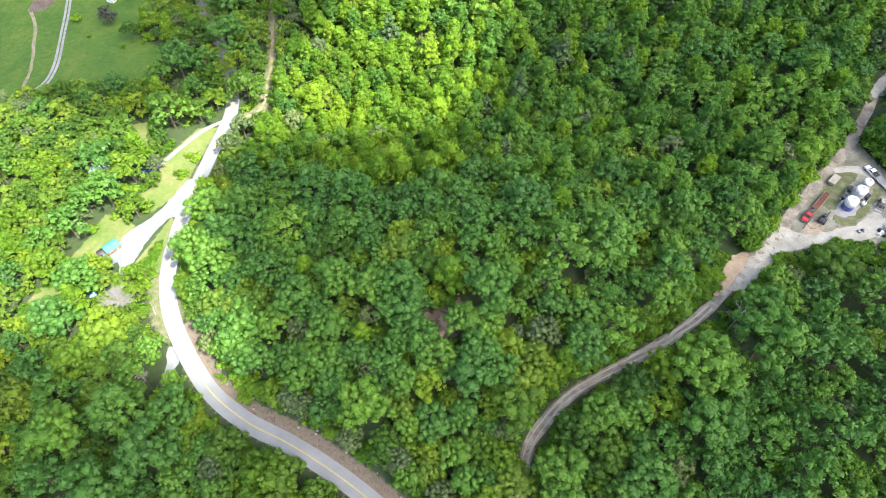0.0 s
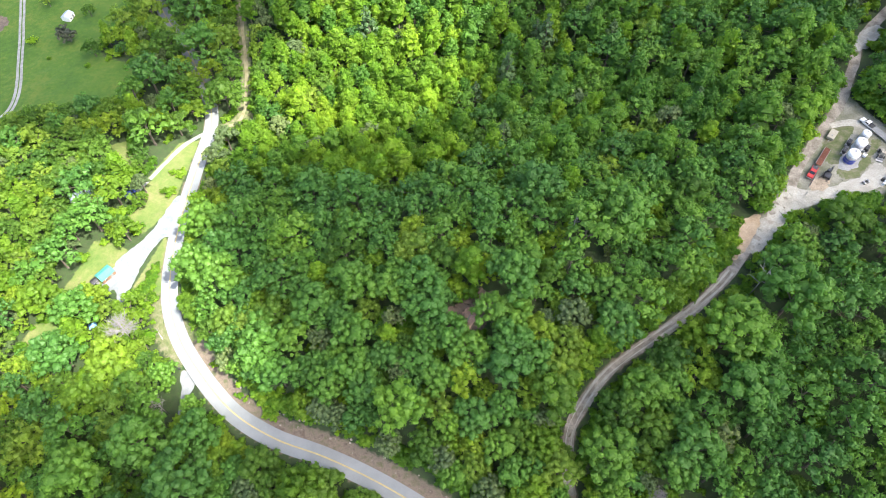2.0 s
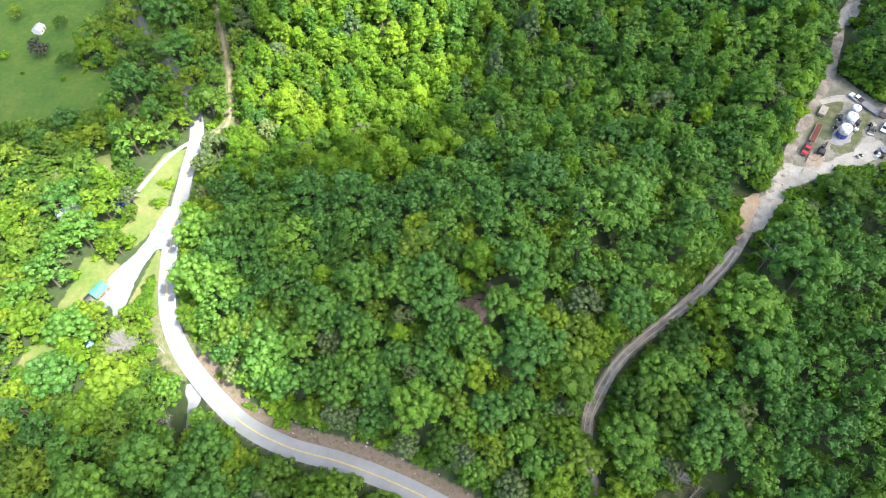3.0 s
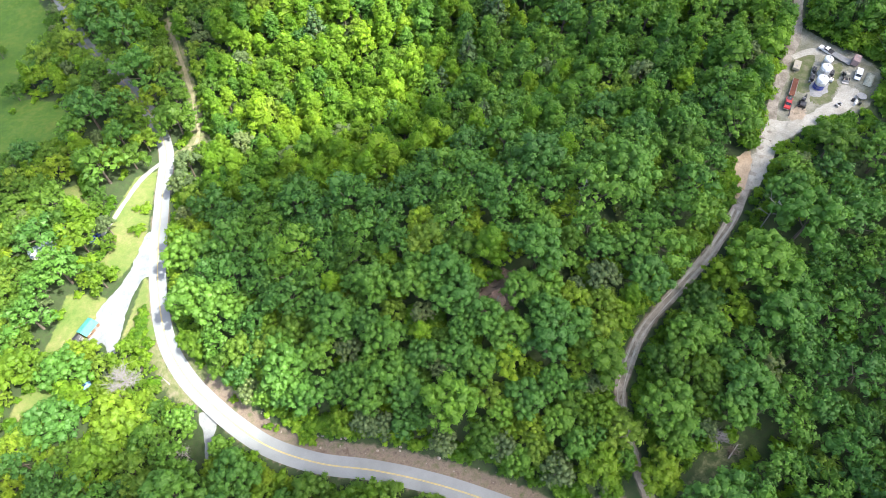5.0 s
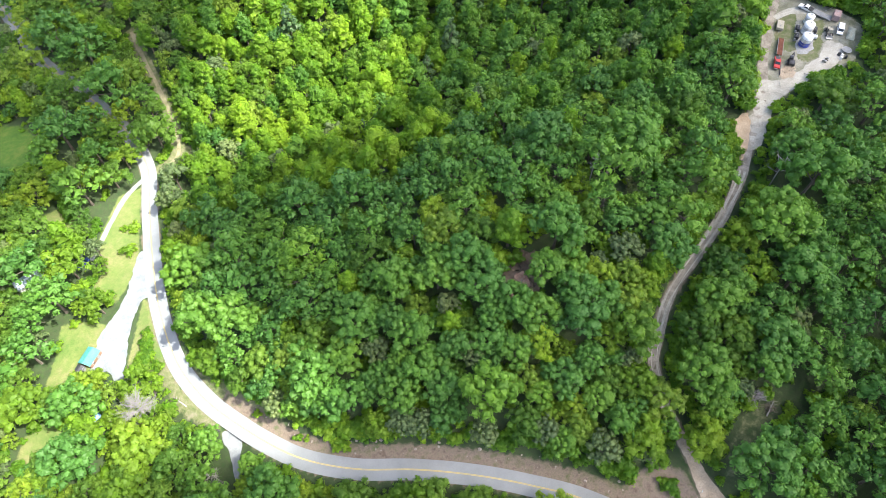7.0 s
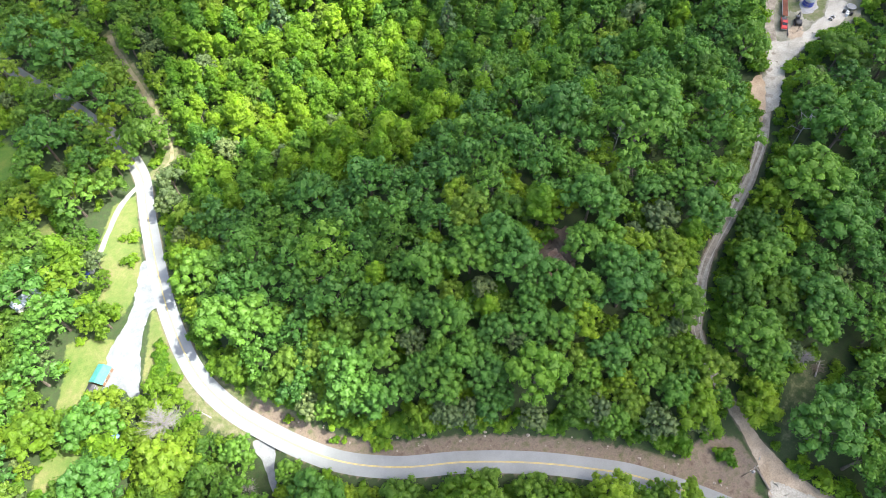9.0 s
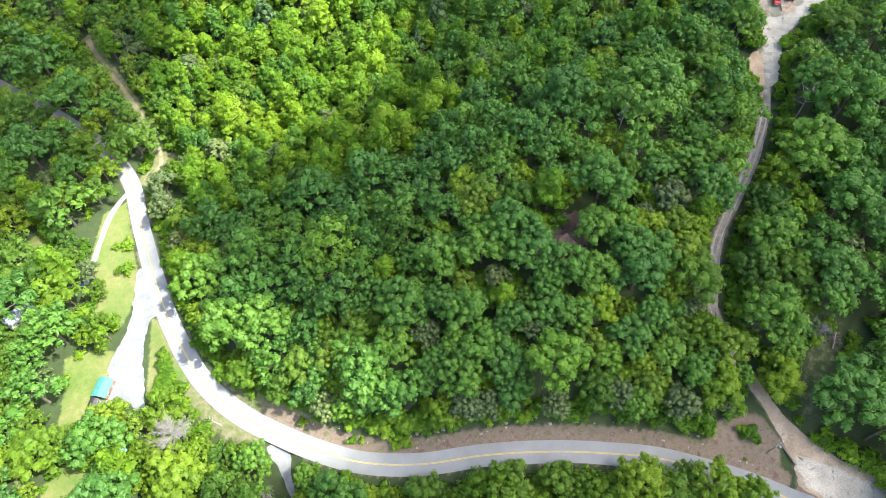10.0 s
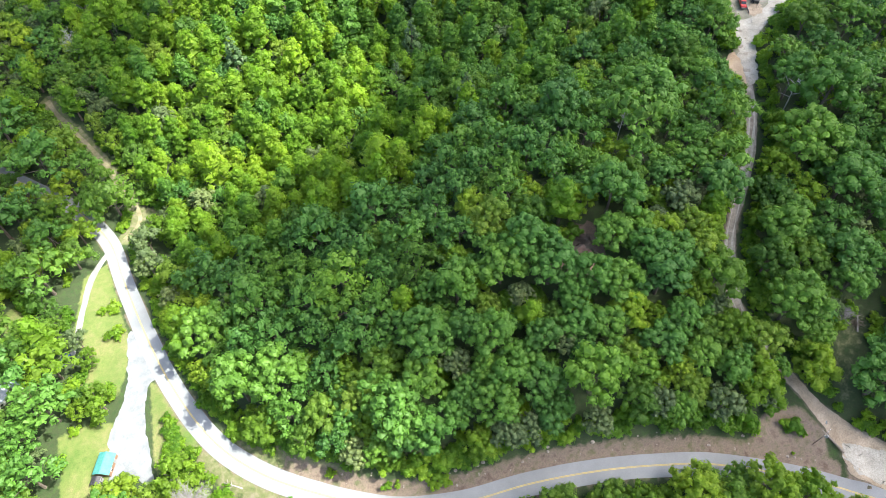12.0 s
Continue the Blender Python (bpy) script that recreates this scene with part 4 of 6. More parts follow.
def seed_bushes(taken):
    """Bushes along the edges of roads, lanes and lawns, and under gaps in the canopy."""
    rng = np.random.default_rng(23)
    out = []

    def free(x, y):
        if any(math.hypot(bx - x, by - y) < min(br, 3.6) + 0.8 for bx, by, br in BUILT[:10]):
            return False
        if math.hypot(x - 16.9, y - 6.5) < 4.5:
            return False
        for poly in (WYE, YARD, CLEARING, SOUTH_ARM, APRON, SAND_PATCH):
            if soft_inside(np.array([x]), np.array([y]), poly, 6.0 if poly is WYE else 0.1)[0] > 0.0:
                return False
        for line, half in ((ROAD, 3.6), (LANE, 2.0), (SMALL_DRIVE, 1.6), (STUB_DRIVE, 2.6), (FOOTPATH, 1.6)):
            if near_line(np.array([x]), np.array([y]), line)[0][0] < half + 0.7:
                return False
        return True

    def along(line, lo, hi, near, far, every, side=0):
        t = np.gradient(line, axis=0)
        t /= np.hypot(*t.T)[:, None]
        for (x, y), (tx, ty) in zip(line, t):
            if not lo < y < hi or rng.random() > every:
                continue
            s = side or rng.choice((-1, 1))
            o = s * rng.uniform(near, far)
            px, py = x - ty * o, y + tx * o
            if free(px, py) and not any(inside(np.array([px]), np.array([py]), poly)[0] for poly in (BANK_END, ISLAND)):
                out.append(("shrub", int(rng.integers(VARIANTS["shrub"])), float(px), float(py), float(rng.uniform(0.55, 1.25)), float(rng.uniform(0, 6.28))))

    along(ROAD, 4, 96, 7.2, 9.6, 1.0, -1)
    along(ROAD, 4, 96, 8.5, 12.0, 0.9, -1)
    along(ROAD, 60, 200, 4.5, 7.0, 0.3)
    along(ROAD, 96, 196, 5.0, 7.0, 0.9, -1)
    along(ROAD, 96, 196, 6.5, 9.0, 0.9, -1)
    along(LANE, 58, 100, 2.4, 4.2, 1.0, 1)
    along(LANE, 58, 100, 3.5, 7.5, 1.0, 1)
    along(LANE, 58, 96, 3.0, 7.0, 1.0, 1)
    along(LANE, 28, 58, 3.0, 6.0, 0.9, 1)
    along(LANE, 28, 58, 4.5, 8.0, 0.7, 1)
    along(LANE, 20, 100, 3.2, 5.5, 0.6, -1)
    along(LANE, 20, 100, 4.0, 8.0, 0.9, -1)
    along(LANE, 100, 180, 3.0, 6.0, 0.4)
    along(SMALL_DRIVE, 150, 195, 4.0, 9.0, 0.3)
    along(FOOTPATH, 190, 270, 2.5, 5.0, 0.6)
    p = np.array(YARD, float)
    for _ in range(170):
        k = rng.integers(len(p))
        q = p[k] + (p[(k + 1) % len(p)] - p[k]) * rng.random()
        away = q - np.array([122.0, 119.0])
        q = q + away / np.hypot(*away) * rng.uniform(0.8, 6.5)
        if free(*q) and q[1] > 106:
            out.append(("shrub", int(rng.integers(VARIANTS["shrub"])), float(q[0]), float(q[1]), float(rng.uniform(1.0, 2.0)), float(rng.uniform(0, 6.28))))
    for poly, count in ((SHED_LAWN, 7), (UPPER_LAWN, 6), (ISLAND, 110), (LOW_LAWN, 6), (MEADOW, 30), (HOLLOW, 14), (BANK_END, 7), (SOUTH_EDGE, 110)):
        p = np.array(poly, float)
        for _ in range(count):
            k = rng.integers(len(p))
            q = p[k] + (p[(k + 1) % len(p)] - p[k]) * rng.random() + rng.normal(0, 1.2, 2)
            if poly is BANK_END or poly is SOUTH_EDGE:
                q = p.mean(0) + (q - p.mean(0)) * rng.uniform(0.0, 1.0)
            if poly is ISLAND:
                q = p.mean(0) + (q - p.mean(0)) * rng.uniform(0.0, 1.0) - np.array([0, 5])
            if poly is ISLAND and (q[1] > 126 or soft_inside(q[:1], q[1:], WYE, 9.0)[0] > 0):
                continue
            if free(*q) and -215 < q[0]:
                out.append(("shrub", int(rng.integers(VARIANTS["shrub"])), float(q[0]), float(q[1]), float(rng.uniform(0.6, 1.3)) * (0.45 if poly is BANK_END else 0.75 if poly is ISLAND else 1.0), float(rng.uniform(0, 6.28))))
    tx, ty, tr = (np.array(v) for v in zip(*((w[2], w[3], KINDS[w[0]][0] * w[4]) for w in taken)))
    for _ in range(10500):
        x, y = rng.uniform(-178, 186), rng.uniform(-22, 300)
        if not inside(np.array([x]), np.array([y]), WOODED)[0] or ((tx - x) ** 2 + (ty - y) ** 2 < (0.78 * tr) ** 2).any() or not free(x, y):
            continue
        if any(inside(np.array([x]), np.array([y]), poly)[0] for poly, _ in OPEN_GROUND):
            continue
        size = float(rng.uniform(0.9, 1.9))
        if not clear_of_roads(x, y, 1.9 * size) or math.hypot(x - 11, y - 19) < 9 or math.hypot(x - 83, y - 97) < 5:
            continue
        out.append(("shrub", int(rng.integers(VARIANTS["shrub"])), float(x), float(y), size, float(rng.uniform(0, 6.28))))
    return out


WOODS = seed_woods()
BUSHES = seed_bushes(WOODS)
STANDING_OUT = {(kind, size) for kind, _, _, size in LANDMARKS + OVERHANGING}
WOODS.sort(key=lambda w: (0.5 if (w[0], w[4]) in STANDING_OUT else 1.0) * math.hypot(w[2] + 20, 1.25 * (w[3] - 45)))
BUSHES.sort(key=lambda w: math.hypot(w[2] + 30, w[3] - 60))
NEAR, FAR = WOODS[:300] + BUSHES[:200], WOODS[300:] + BUSHES[200:]
for w in NEAR:
    plant(*w)


# the stretch of the plan whose trees carry full foliage
OPEN_VIEW = [(-224, 276), (-145, 52), (-131, 30), (31, -19), (70, -14), (102, 2), (233, 100), (244, 191), (228, 286), (-79, 362), (-175, 314)]


def far_woods(kind, trees):
    """All the farther trees of one kind as one mass of foliage and stems."""
    tv, tf, bv, bf, tone, clump = [], [], [], [], [[], []], [[], []]
    nt = nb = 0
    rng = np.random.default_rng(5)
    zs = surface(np.array([w[2] for w in trees]), np.array([w[3] for w in trees]))
    shown = inside(np.array([w[2] for w in trees]), np.array([w[3] for w in trees]), OPEN_VIEW)
    for (_, k, x, y, size, turn), z, seen in zip(trees, zs, shown):
        _, trunk, thin, spare = PROTO[kind, k]
        leaves, faces, shades = spare if not seen else thin
        c, s = math.cos(turn), math.sin(turn)
        m = np.array([[c, s, 0], [-s, c, 0], [0, 0, 1]]) * size
        at = np.array([x, y, z])
        shade = rng.random()
        tv.append(leaves @ m + at)
        tf.append(faces + nt)
        tone[1].append(np.full(len(leaves), shade))
        clump[1].append(shades)
        nt += len(leaves)
        if trunk is not None:
            bv.append(trunk[0] @ m + at)
            bf.append(trunk[1] + nb)
            tone[0].append(np.full(len(trunk[0]), shade))
            clump[0].append(np.zeros(len(trunk[0])))
            nb += len(trunk[0])
    quads = np.concatenate(bf) if bf else None
    slot = np.full(sum(map(len, bf)), 1)
    return mesh_of("far_woods", np.concatenate(bv + tv), quads, np.concatenate(tf) + nb, slots=[KINDS[kind][5], BARK], attributes={"tone": np.concatenate(tone[0] + tone[1]), "clump": np.concatenate(clump[0] + clump[1])},
                   quad_slot=slot)


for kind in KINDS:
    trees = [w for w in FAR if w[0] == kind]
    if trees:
        tagged(new("far_woods", far_woods(kind, trees)), "dense distant woodland of " + {"oak": "dark green broadleaf trees", "poplar": "tall yellow-green trees", "green_poplar": "tall fresh green trees", "maple": "light green broadleaf trees",
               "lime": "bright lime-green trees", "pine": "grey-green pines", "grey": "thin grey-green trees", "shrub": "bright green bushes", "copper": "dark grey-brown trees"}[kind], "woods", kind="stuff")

# ---- things: helpers ----
PAINT_WHITE = two_tone("white_paint", (0.74, 0.75, 0.76), (0.82, 0.82, 0.82), 1.5, 12.0, 0.4, 0.0, 0.0)
PAINT_BLUE = two_tone("blue_paint", (0.03, 0.05, 0.28), (0.045, 0.07, 0.36), 1.5, 12.0, 0.4, 0.0, 0.0)
PAINT_RED = two_tone("red_paint", (0.36, 0.022, 0.020), (0.44, 0.034, 0.028), 1.5, 12.0, 0.45, 0.0, 0.0)
RUST = two_tone("rusty_deck", (0.105, 0.036, 0.020), (0.165, 0.060, 0.034), 0.8, 6.0, 0.9, 0.0, 0.01)
PAINT_TAN = two_tone("tan_paint", (0.30, 0.28, 0.22), (0.38, 0.355, 0.29), 1.2, 9.0, 0.6, 0.0, 0.0)
PAINT_GREY = two_tone("grey_paint", (0.20, 0.205, 0.21), (0.28, 0.285, 0.29), 1.0, 9.0, 0.6, 0.0, 0.0)
PAINT_DARK = two_tone("dark_paint", (0.025, 0.026, 0.03), (0.05, 0.05, 0.055), 1.0, 9.0, 0.5, 0.0, 0.0)
PAINT_PINK = two_tone("faded_red_paint", (0.286, 0.198, 0.193), (0.341, 0.253, 0.242), 1.0, 8.0, 0.7, 0.0, 0.0)
PAINT_NAVY = two_tone("navy_paint", (0.02, 0.035, 0.14), (0.03, 0.05, 0.20), 1.0, 8.0, 0.35, 0.0, 0.0)
STEEL = two_tone("weathered_steel", (0.30, 0.30, 0.31), (0.42, 0.42, 0.43), 1.0, 8.0, 0.5, 0.7, 0.0)
GLASS = two_tone("dark_glass", (0.015, 0.02, 0.025), (0.03, 0.035, 0.04), 1.0, 4.0, 0.08, 0.0, 0.0)
RUBBER = two_tone("rubber", (0.018, 0.018, 0.018), (0.035, 0.033, 0.03), 2.0, 14.0, 0.9, 0.0, 0.0)
TEAL_ROOF = two_tone("teal_metal_roof", (0.050, 0.240, 0.215), (0.075, 0.290, 0.260), 0.7, 8.0, 0.75, 0.0, 0.0)
BROWN_WALL = two_tone("brown_boards", (0.20, 0.12, 0.08), (0.28, 0.17, 0.11), 0.9, 7.0, 0.85, 0.0, 0.01)
ROOF_WHITE = two_tone("white_metal_roof", (0.40, 0.46, 0.54), (0.50, 0.56, 0.63), 0.6, 7.0, 0.45, 0.2, 0.0)
BROWN_ROOF = two_tone("brown_metal_roof", (0.115, 0.075, 0.060), (0.160, 0.105, 0.085), 0.6, 7.0, 0.7, 0.0, 0.0)
STONE = two_tone("pale_stone", (0.22, 0.19, 0.16), (0.36, 0.32, 0.28), 0.9, 5.0, 0.95, 0.0, 0.03)
TARP = two_tone("pale_tarpaulin", (0.33, 0.33, 0.25), (0.43, 0.43, 0.34), 0.8, 4.0, 0.75, 0.0, 0.03)
TARP_BLUE = two_tone("blue_tarpaulin", (0.16, 0.34, 0.62), (0.24, 0.44, 0.72), 0.8, 4.0, 0.6, 0.0, 0.03)
POLE_WOOD = two_tone("weathered_pole", (0.20, 0.165, 0.13), (0.30, 0.26, 0.21), 0.7, 8.0, 0.9, 0.0, 0.01)


def part(name, bm, mat, parent, label="", smooth=False):
    """Links a bmesh as one mesh object under a thing or a part."""
    me = bpy.data.meshes.new(name)
    bm.to_mesh(me)
    bm.free()
    me.materials.append(mat)
    if smooth:
        me.polygons.foreach_set("use_smooth", [True] * len(me.polygons))
    ob = new(name, me)
    ob.parent = parent
    return tagged(ob, label)


def thing(name, x, y, turn, label, category, group="", lift=0.0):
    """An Empty at the base of a thing, on the ground, turned by so many degrees."""
    ob = tagged(new(name), label, category, group)
    ob.matrix_world = pose(x, y, float(surface(np.array([x]), np.array([y]))[0]) + lift, 0, 0, turn)
    return ob


def block(size, at=(0, 0, 0), bevel=0.04, taper=1.0):
    """A bevelled block whose base rests at the height given; its top may taper."""
    bm = bmesh.new()
    bmesh.ops.create_cube(bm, size=1.0)
    for v in bm.verts:
        s = taper if v.co.z > 0 else 1.0
        v.co = Vector((v.co.x * size[0] * s + at[0], v.co.y * size[1] * s + at[1], (v.co.z + 0.5) * size[2] + at[2]))
    if bevel:
        bmesh.ops.bevel(bm, geom=bm.edges[:], offset=bevel, segments=2, affect="EDGES")
    return bm


def drum(radius, height, at=(0, 0, 0), top=None, sides=20, axis="z", bevel=0.0):
    """A cylinder or cone frustum with closed ends, standing on, or laid along an axis through, the place given."""
    bm = bmesh.new()
    bmesh.ops.create_cone(bm, cap_ends=True, segments=sides, radius1=radius, radius2=radius if top is None else top, depth=height)
    if bevel:
        bmesh.ops.bevel(bm, geom=[e for e in bm.edges if abs(e.verts[0].co.z - e.verts[1].co.z) < 1e-5], offset=bevel, segments=2, affect="EDGES")
    turn = {"z": Matrix.Translation((0, 0, height / 2)), "x": Matrix.Rotation(radians(90), 4, "Y"), "y": Matrix.Rotation(radians(90), 4, "X")}[axis]
    bmesh.ops.transform(bm, matrix=Matrix.Translation(at) @ turn, verts=bm.verts)
    return bm


def dome(radius, rise, at, sides=20):
    bm = bmesh.new()
    rings = []
    for k in range(6):
        a = k / 6 * math.pi / 2
        rings.append([bm.verts.new((at[0] + radius * math.cos(a) * math.cos(t), at[1] + radius * math.cos(a) * math.sin(t), at[2] + rise * math.sin(a))) for t in (2 * math.pi * i / sides for i in range(sides))])
    tip = bm.verts.new((at[0], at[1], at[2] + rise))
    for a, b in zip(rings, rings[1:]):
        for i in range(sides):
            bm.faces.new((a[i], a[(i + 1) % sides], b[(i + 1) % sides], b[i]))
    for i in range(sides):
        bm.faces.new((rings[-1][i], rings[-1][(i + 1) % sides], tip))
    return bm


def profile(points, width, bevel=0.05, shift=0.0):
    """A side outline (along, up) drawn out across a width and bevelled: car bodies, cabs, gables."""
    bm = bmesh.new()
    near = [bm.verts.new((x, shift - width / 2, z)) for x, z in points]
    far = [bm.verts.new((x, shift + width / 2, z)) for x, z in points]
    bm.faces.new(near)
    bm.faces.new(far[::-1])
    for i in range(len(points)):
        j = (i + 1) % len(points)
        bm.faces.new((near[j], near[i], far[i], far[j]))
    bmesh.ops.recalc_face_normals(bm, faces=bm.faces[:])
    if bevel:
        bmesh.ops.bevel(bm, geom=bm.edges[:], offset=bevel, segments=2, affect="EDGES")
    return bm


def rod(a, b, radius, sides=8, end=None):
    v, q = limb(a, b, radius, radius if end is None else end, sides)
    bm = bmesh.new()
    vs = [bm.verts.new(p) for p in v]
    for f in q:
        bm.faces.new([vs[i] for i in f])
    bm.faces.new(vs[:sides][::-1])
    bm.faces.new(vs[sides:])
    return bm


def wheel(parent, x, y, radius=0.36, width=0.24):
    tyre = part("wheel", drum(radius, width, (x, y, radius), sides=18, axis="y", bevel=0.04), RUBBER, parent, "black rubber tyre")
    part("rim", drum(radius * 0.58, width + 0.03, (x, y, radius), sides=12, axis="y"), STEEL, tyre, "grey steel rim")


# ---- things: vehicles and machines ----
def pickup(x, y, turn, paint, label):
    t = thing("pickup_truck", x, y, turn, label, "pickup truck", "parked vehicles")
    part("body", profile([(-2.7, 0.45), (2.65, 0.45), (2.75, 0.75), (2.6, 1.05), (1.3, 1.12), (-2.7, 1.10)], 1.85, 0.07), paint, t)
    part("cab", profile([(-0.75, 1.08), (1.35, 1.08), (0.75, 1.78), (-0.55, 1.80)], 1.68, 0.08), paint, t)
    part("windscreen", profile([(0.85, 1.16), (1.36, 1.13), (0.80, 1.74), (0.72, 1.72)], 1.5, 0.0), GLASS, t, "dark windscreen")
    part("rear_window", profile([(-0.80, 1.18), (-0.72, 1.18), (-0.60, 1.70), (-0.64, 1.70)], 1.4, 0.0), GLASS, t, "dark rear window")
    for s in (-1, 1):
        part("side_window", profile([(-0.55, 1.2), (0.95, 1.2), (0.62, 1.68), (-0.48, 1.7)], 0.04, 0.0, s * 0.845), GLASS, t, "dark side window")
    part("load_bed", block((1.75, 1.5, 0.06), (-1.75, 0, 1.09), 0.01), PAINT_DARK, t, "dark open load bed")
    for bx in (-2.78, 2.78):
        part("bumper", block((0.16, 1.8, 0.22), (bx, 0, 0.46), 0.03), STEEL, t, "grey bumper")
    for wx in (-1.75, 1.75):
        for wy in (-0.84, 0.84):
            wheel(t, wx, wy)
    return t


def van(x, y, turn, paint, label):
    t = thing("van", x, y, turn, label, "van", "parked vehicles")
    part("body", profile([(-2.4, 0.4), (2.3, 0.4), (2.4, 0.8), (2.1, 1.05), (1.45, 1.15), (0.95, 1.85), (-2.2, 1.95), (-2.42, 1.2)], 1.85, 0.08), paint, t)
    part("windscreen", profile([(1.02, 1.80), (1.50, 1.17), (1.54, 1.19), (1.06, 1.83)], 1.6, 0.0), GLASS, t, "dark windscreen")
    part("rear_window", profile([(-2.46, 1.25), (-2.40, 1.25), (-2.24, 1.78), (-2.30, 1.78)], 1.5, 0.0), GLASS, t, "dark rear window")
    for s in (-1, 1):
        for a, b in ((-2.0, -1.0), (-0.9, 0.0), (0.1, 0.85)):
            part("side_window", block((b - a, 0.04, 0.48), ((a + b) / 2, s * 0.93, 1.25), 0.0), GLASS, t, "dark side window")
        part("mirror", block((0.12, 0.2, 0.16), (1.15, s * 1.02, 1.15), 0.03), PAINT_DARK, t)
    part("roof_rack", block((1.9, 1.3, 0.05), (-0.7, 0, 1.97), 0.02), paint, t)
    for wx in (-1.5, 1.5):
        for wy in (-0.84, 0.84):
            wheel(t, wx, wy)
    return t


def car(x, y, turn, paint, label):
    t = thing("car", x, y, turn, label, "car", "parked vehicles")
    part("body", profile([(-2.2, 0.35), (2.2, 0.35), (2.25, 0.7), (1.9, 0.85), (-2.0, 0.92), (-2.25, 0.8)], 1.75, 0.08), paint, t)
    part("cabin", profile([(-1.5, 0.9), (1.0, 0.86), (0.4, 1.4), (-0.95, 1.42)], 1.5, 0.08), paint, t)
    part("windscreen", profile([(0.42, 1.38), (1.03, 0.88), (1.08, 0.90), (0.47, 1.41)], 1.35, 0.0), GLASS, t, "dark windscreen")
    part("rear_window", profile([(-1.56, 0.93), (-1.52, 0.91), (-0.97, 1.40), (-1.02, 1.42)], 1.3, 0.0), GLASS, t, "dark rear window")
    for s in (-1, 1):
        part("side_window", profile([(-1.2, 0.98), (0.7, 0.96), (0.32, 1.34), (-0.88, 1.36)], 0.03, 0.0, s * 0.755), GLASS, t, "dark side window")
    for wx in (-1.35, 1.4):
        for wy in (-0.78, 0.78):
            wheel(t, wx, wy, 0.32, 0.2)
    return t


def flatbed(x, y, turn, length, width, deck, label, height=0.75, rail=None):
    t = thing("flatbed_trailer", x, y, turn, label, "trailer", "trailers")
    planks = 6
    for k in range(planks):
        part("deck_plank", block((length, width / planks - 0.03, 0.09), (0, (k + 0.5) * width / planks - width / 2, height), 0.012), deck, t)
    for s in (-1, 1):
        part("side_beam", block((length, 0.12, 0.24), (0, s * (width / 2 + 0.02), height - 0.17), 0.02), rail or STEEL, t)
    for k in range(4):
        part("cross_beam", block((0.1, width, 0.14), ((k - 1.5) * length / 4, 0, height - 0.15), 0.01), STEEL, t)
    part("drawbar", profile([(length / 2, height - 0.2), (length / 2 + 1.5, height - 0.32), (length / 2 + 1.5, height - 0.2), (length / 2, height - 0.05)], 0.16, 0.01), STEEL, t)
    for wx in (-0.55, 0.35):
        for wy in (-width / 2 + 0.2, width / 2 - 0.2):
            wheel(t, wx - length * 0.12, wy, 0.34, 0.22)
    return t


def box_trailer(x, y, turn, size, paint, label, name="box_trailer"):
    t = thing(name, x, y, turn, label, "trailer", "trailers")
    L, W, H = size
    part("body", block((L, W, H), (0, 0, 0.45), 0.07), paint, t)
    part("roof", block((L * 0.99, W * 0.99, 0.10), (0, 0, 0.45 + H), 0.04), paint, t)
    part("roof_vent", block((0.45, 0.45, 0.16), (L * 0.18, 0, 0.55 + H), 0.03), PAINT_GREY, t, "grey roof vent")
    part("door", block((0.04, W * 0.75, H * 0.8), (-L / 2 - 0.015, 0, 0.55), 0.01), paint, t)
    part("drawbar", rod((L / 2, 0, 0.5), (L / 2 + 1.1, 0, 0.45), 0.06), STEEL, t)
    for wy in (-W / 2 + 0.05, W / 2 - 0.05):
        wheel(t, 0, wy, 0.33, 0.2)
    return t


def tank(x, y, radius, height, lower, label, band=0.45):
    """A standing storage tank: lower shell, upper shell, domed lid with a hatch, a ladder and a skirt."""
    t = thing("storage_tank", x, y, 215, label, "tank", "storage tanks")
    part("skirt", drum(radius * 1.04, 0.25, (0, 0, 0), sides=28), STEEL, t, "grey steel skirt")
    part("lower_shell", drum(radius, height * band, (0, 0, 0.25), sides=28), lower, t, "painted lower shell")
    part("upper_shell", drum(radius * 0.995, height * (1 - band), (0, 0, 0.25 + height * band), sides=28), PAINT_WHITE, t, "white upper shell", True)
    part("lid", dome(radius * 1.03, radius * 0.42, (0, 0, 0.25 + height), 28), PAINT_WHITE, t, "white domed lid", True)
    for k in range(1, 4):
        part("hoop", drum(radius * 1.015, 0.07, (0, 0, 0.25 + height * k / 4), sides=28), STEEL, t)
    part("hatch", drum(0.32, 0.16, (0, 0, 0.22 + height + radius * 0.42), sides=14), PAINT_GREY, t, "grey hatch")
    lad = part("ladder", rod((radius + 0.12, -0.2, 0), (radius + 0.12, -0.2, height + 0.3), 0.03, 6), STEEL, t, "steel ladder")
    part("stile", rod((radius + 0.12, 0.2, 0), (radius + 0.12, 0.2, height + 0.3), 0.03, 6), STEEL, lad)
    for k in range(int(height / 0.35)):
        part("rung", rod((radius + 0.12, -0.2, 0.3 + k * 0.35), (radius + 0.12, 0.2, 0.3 + k * 0.35), 0.02, 5), STEEL, lad)
    return t


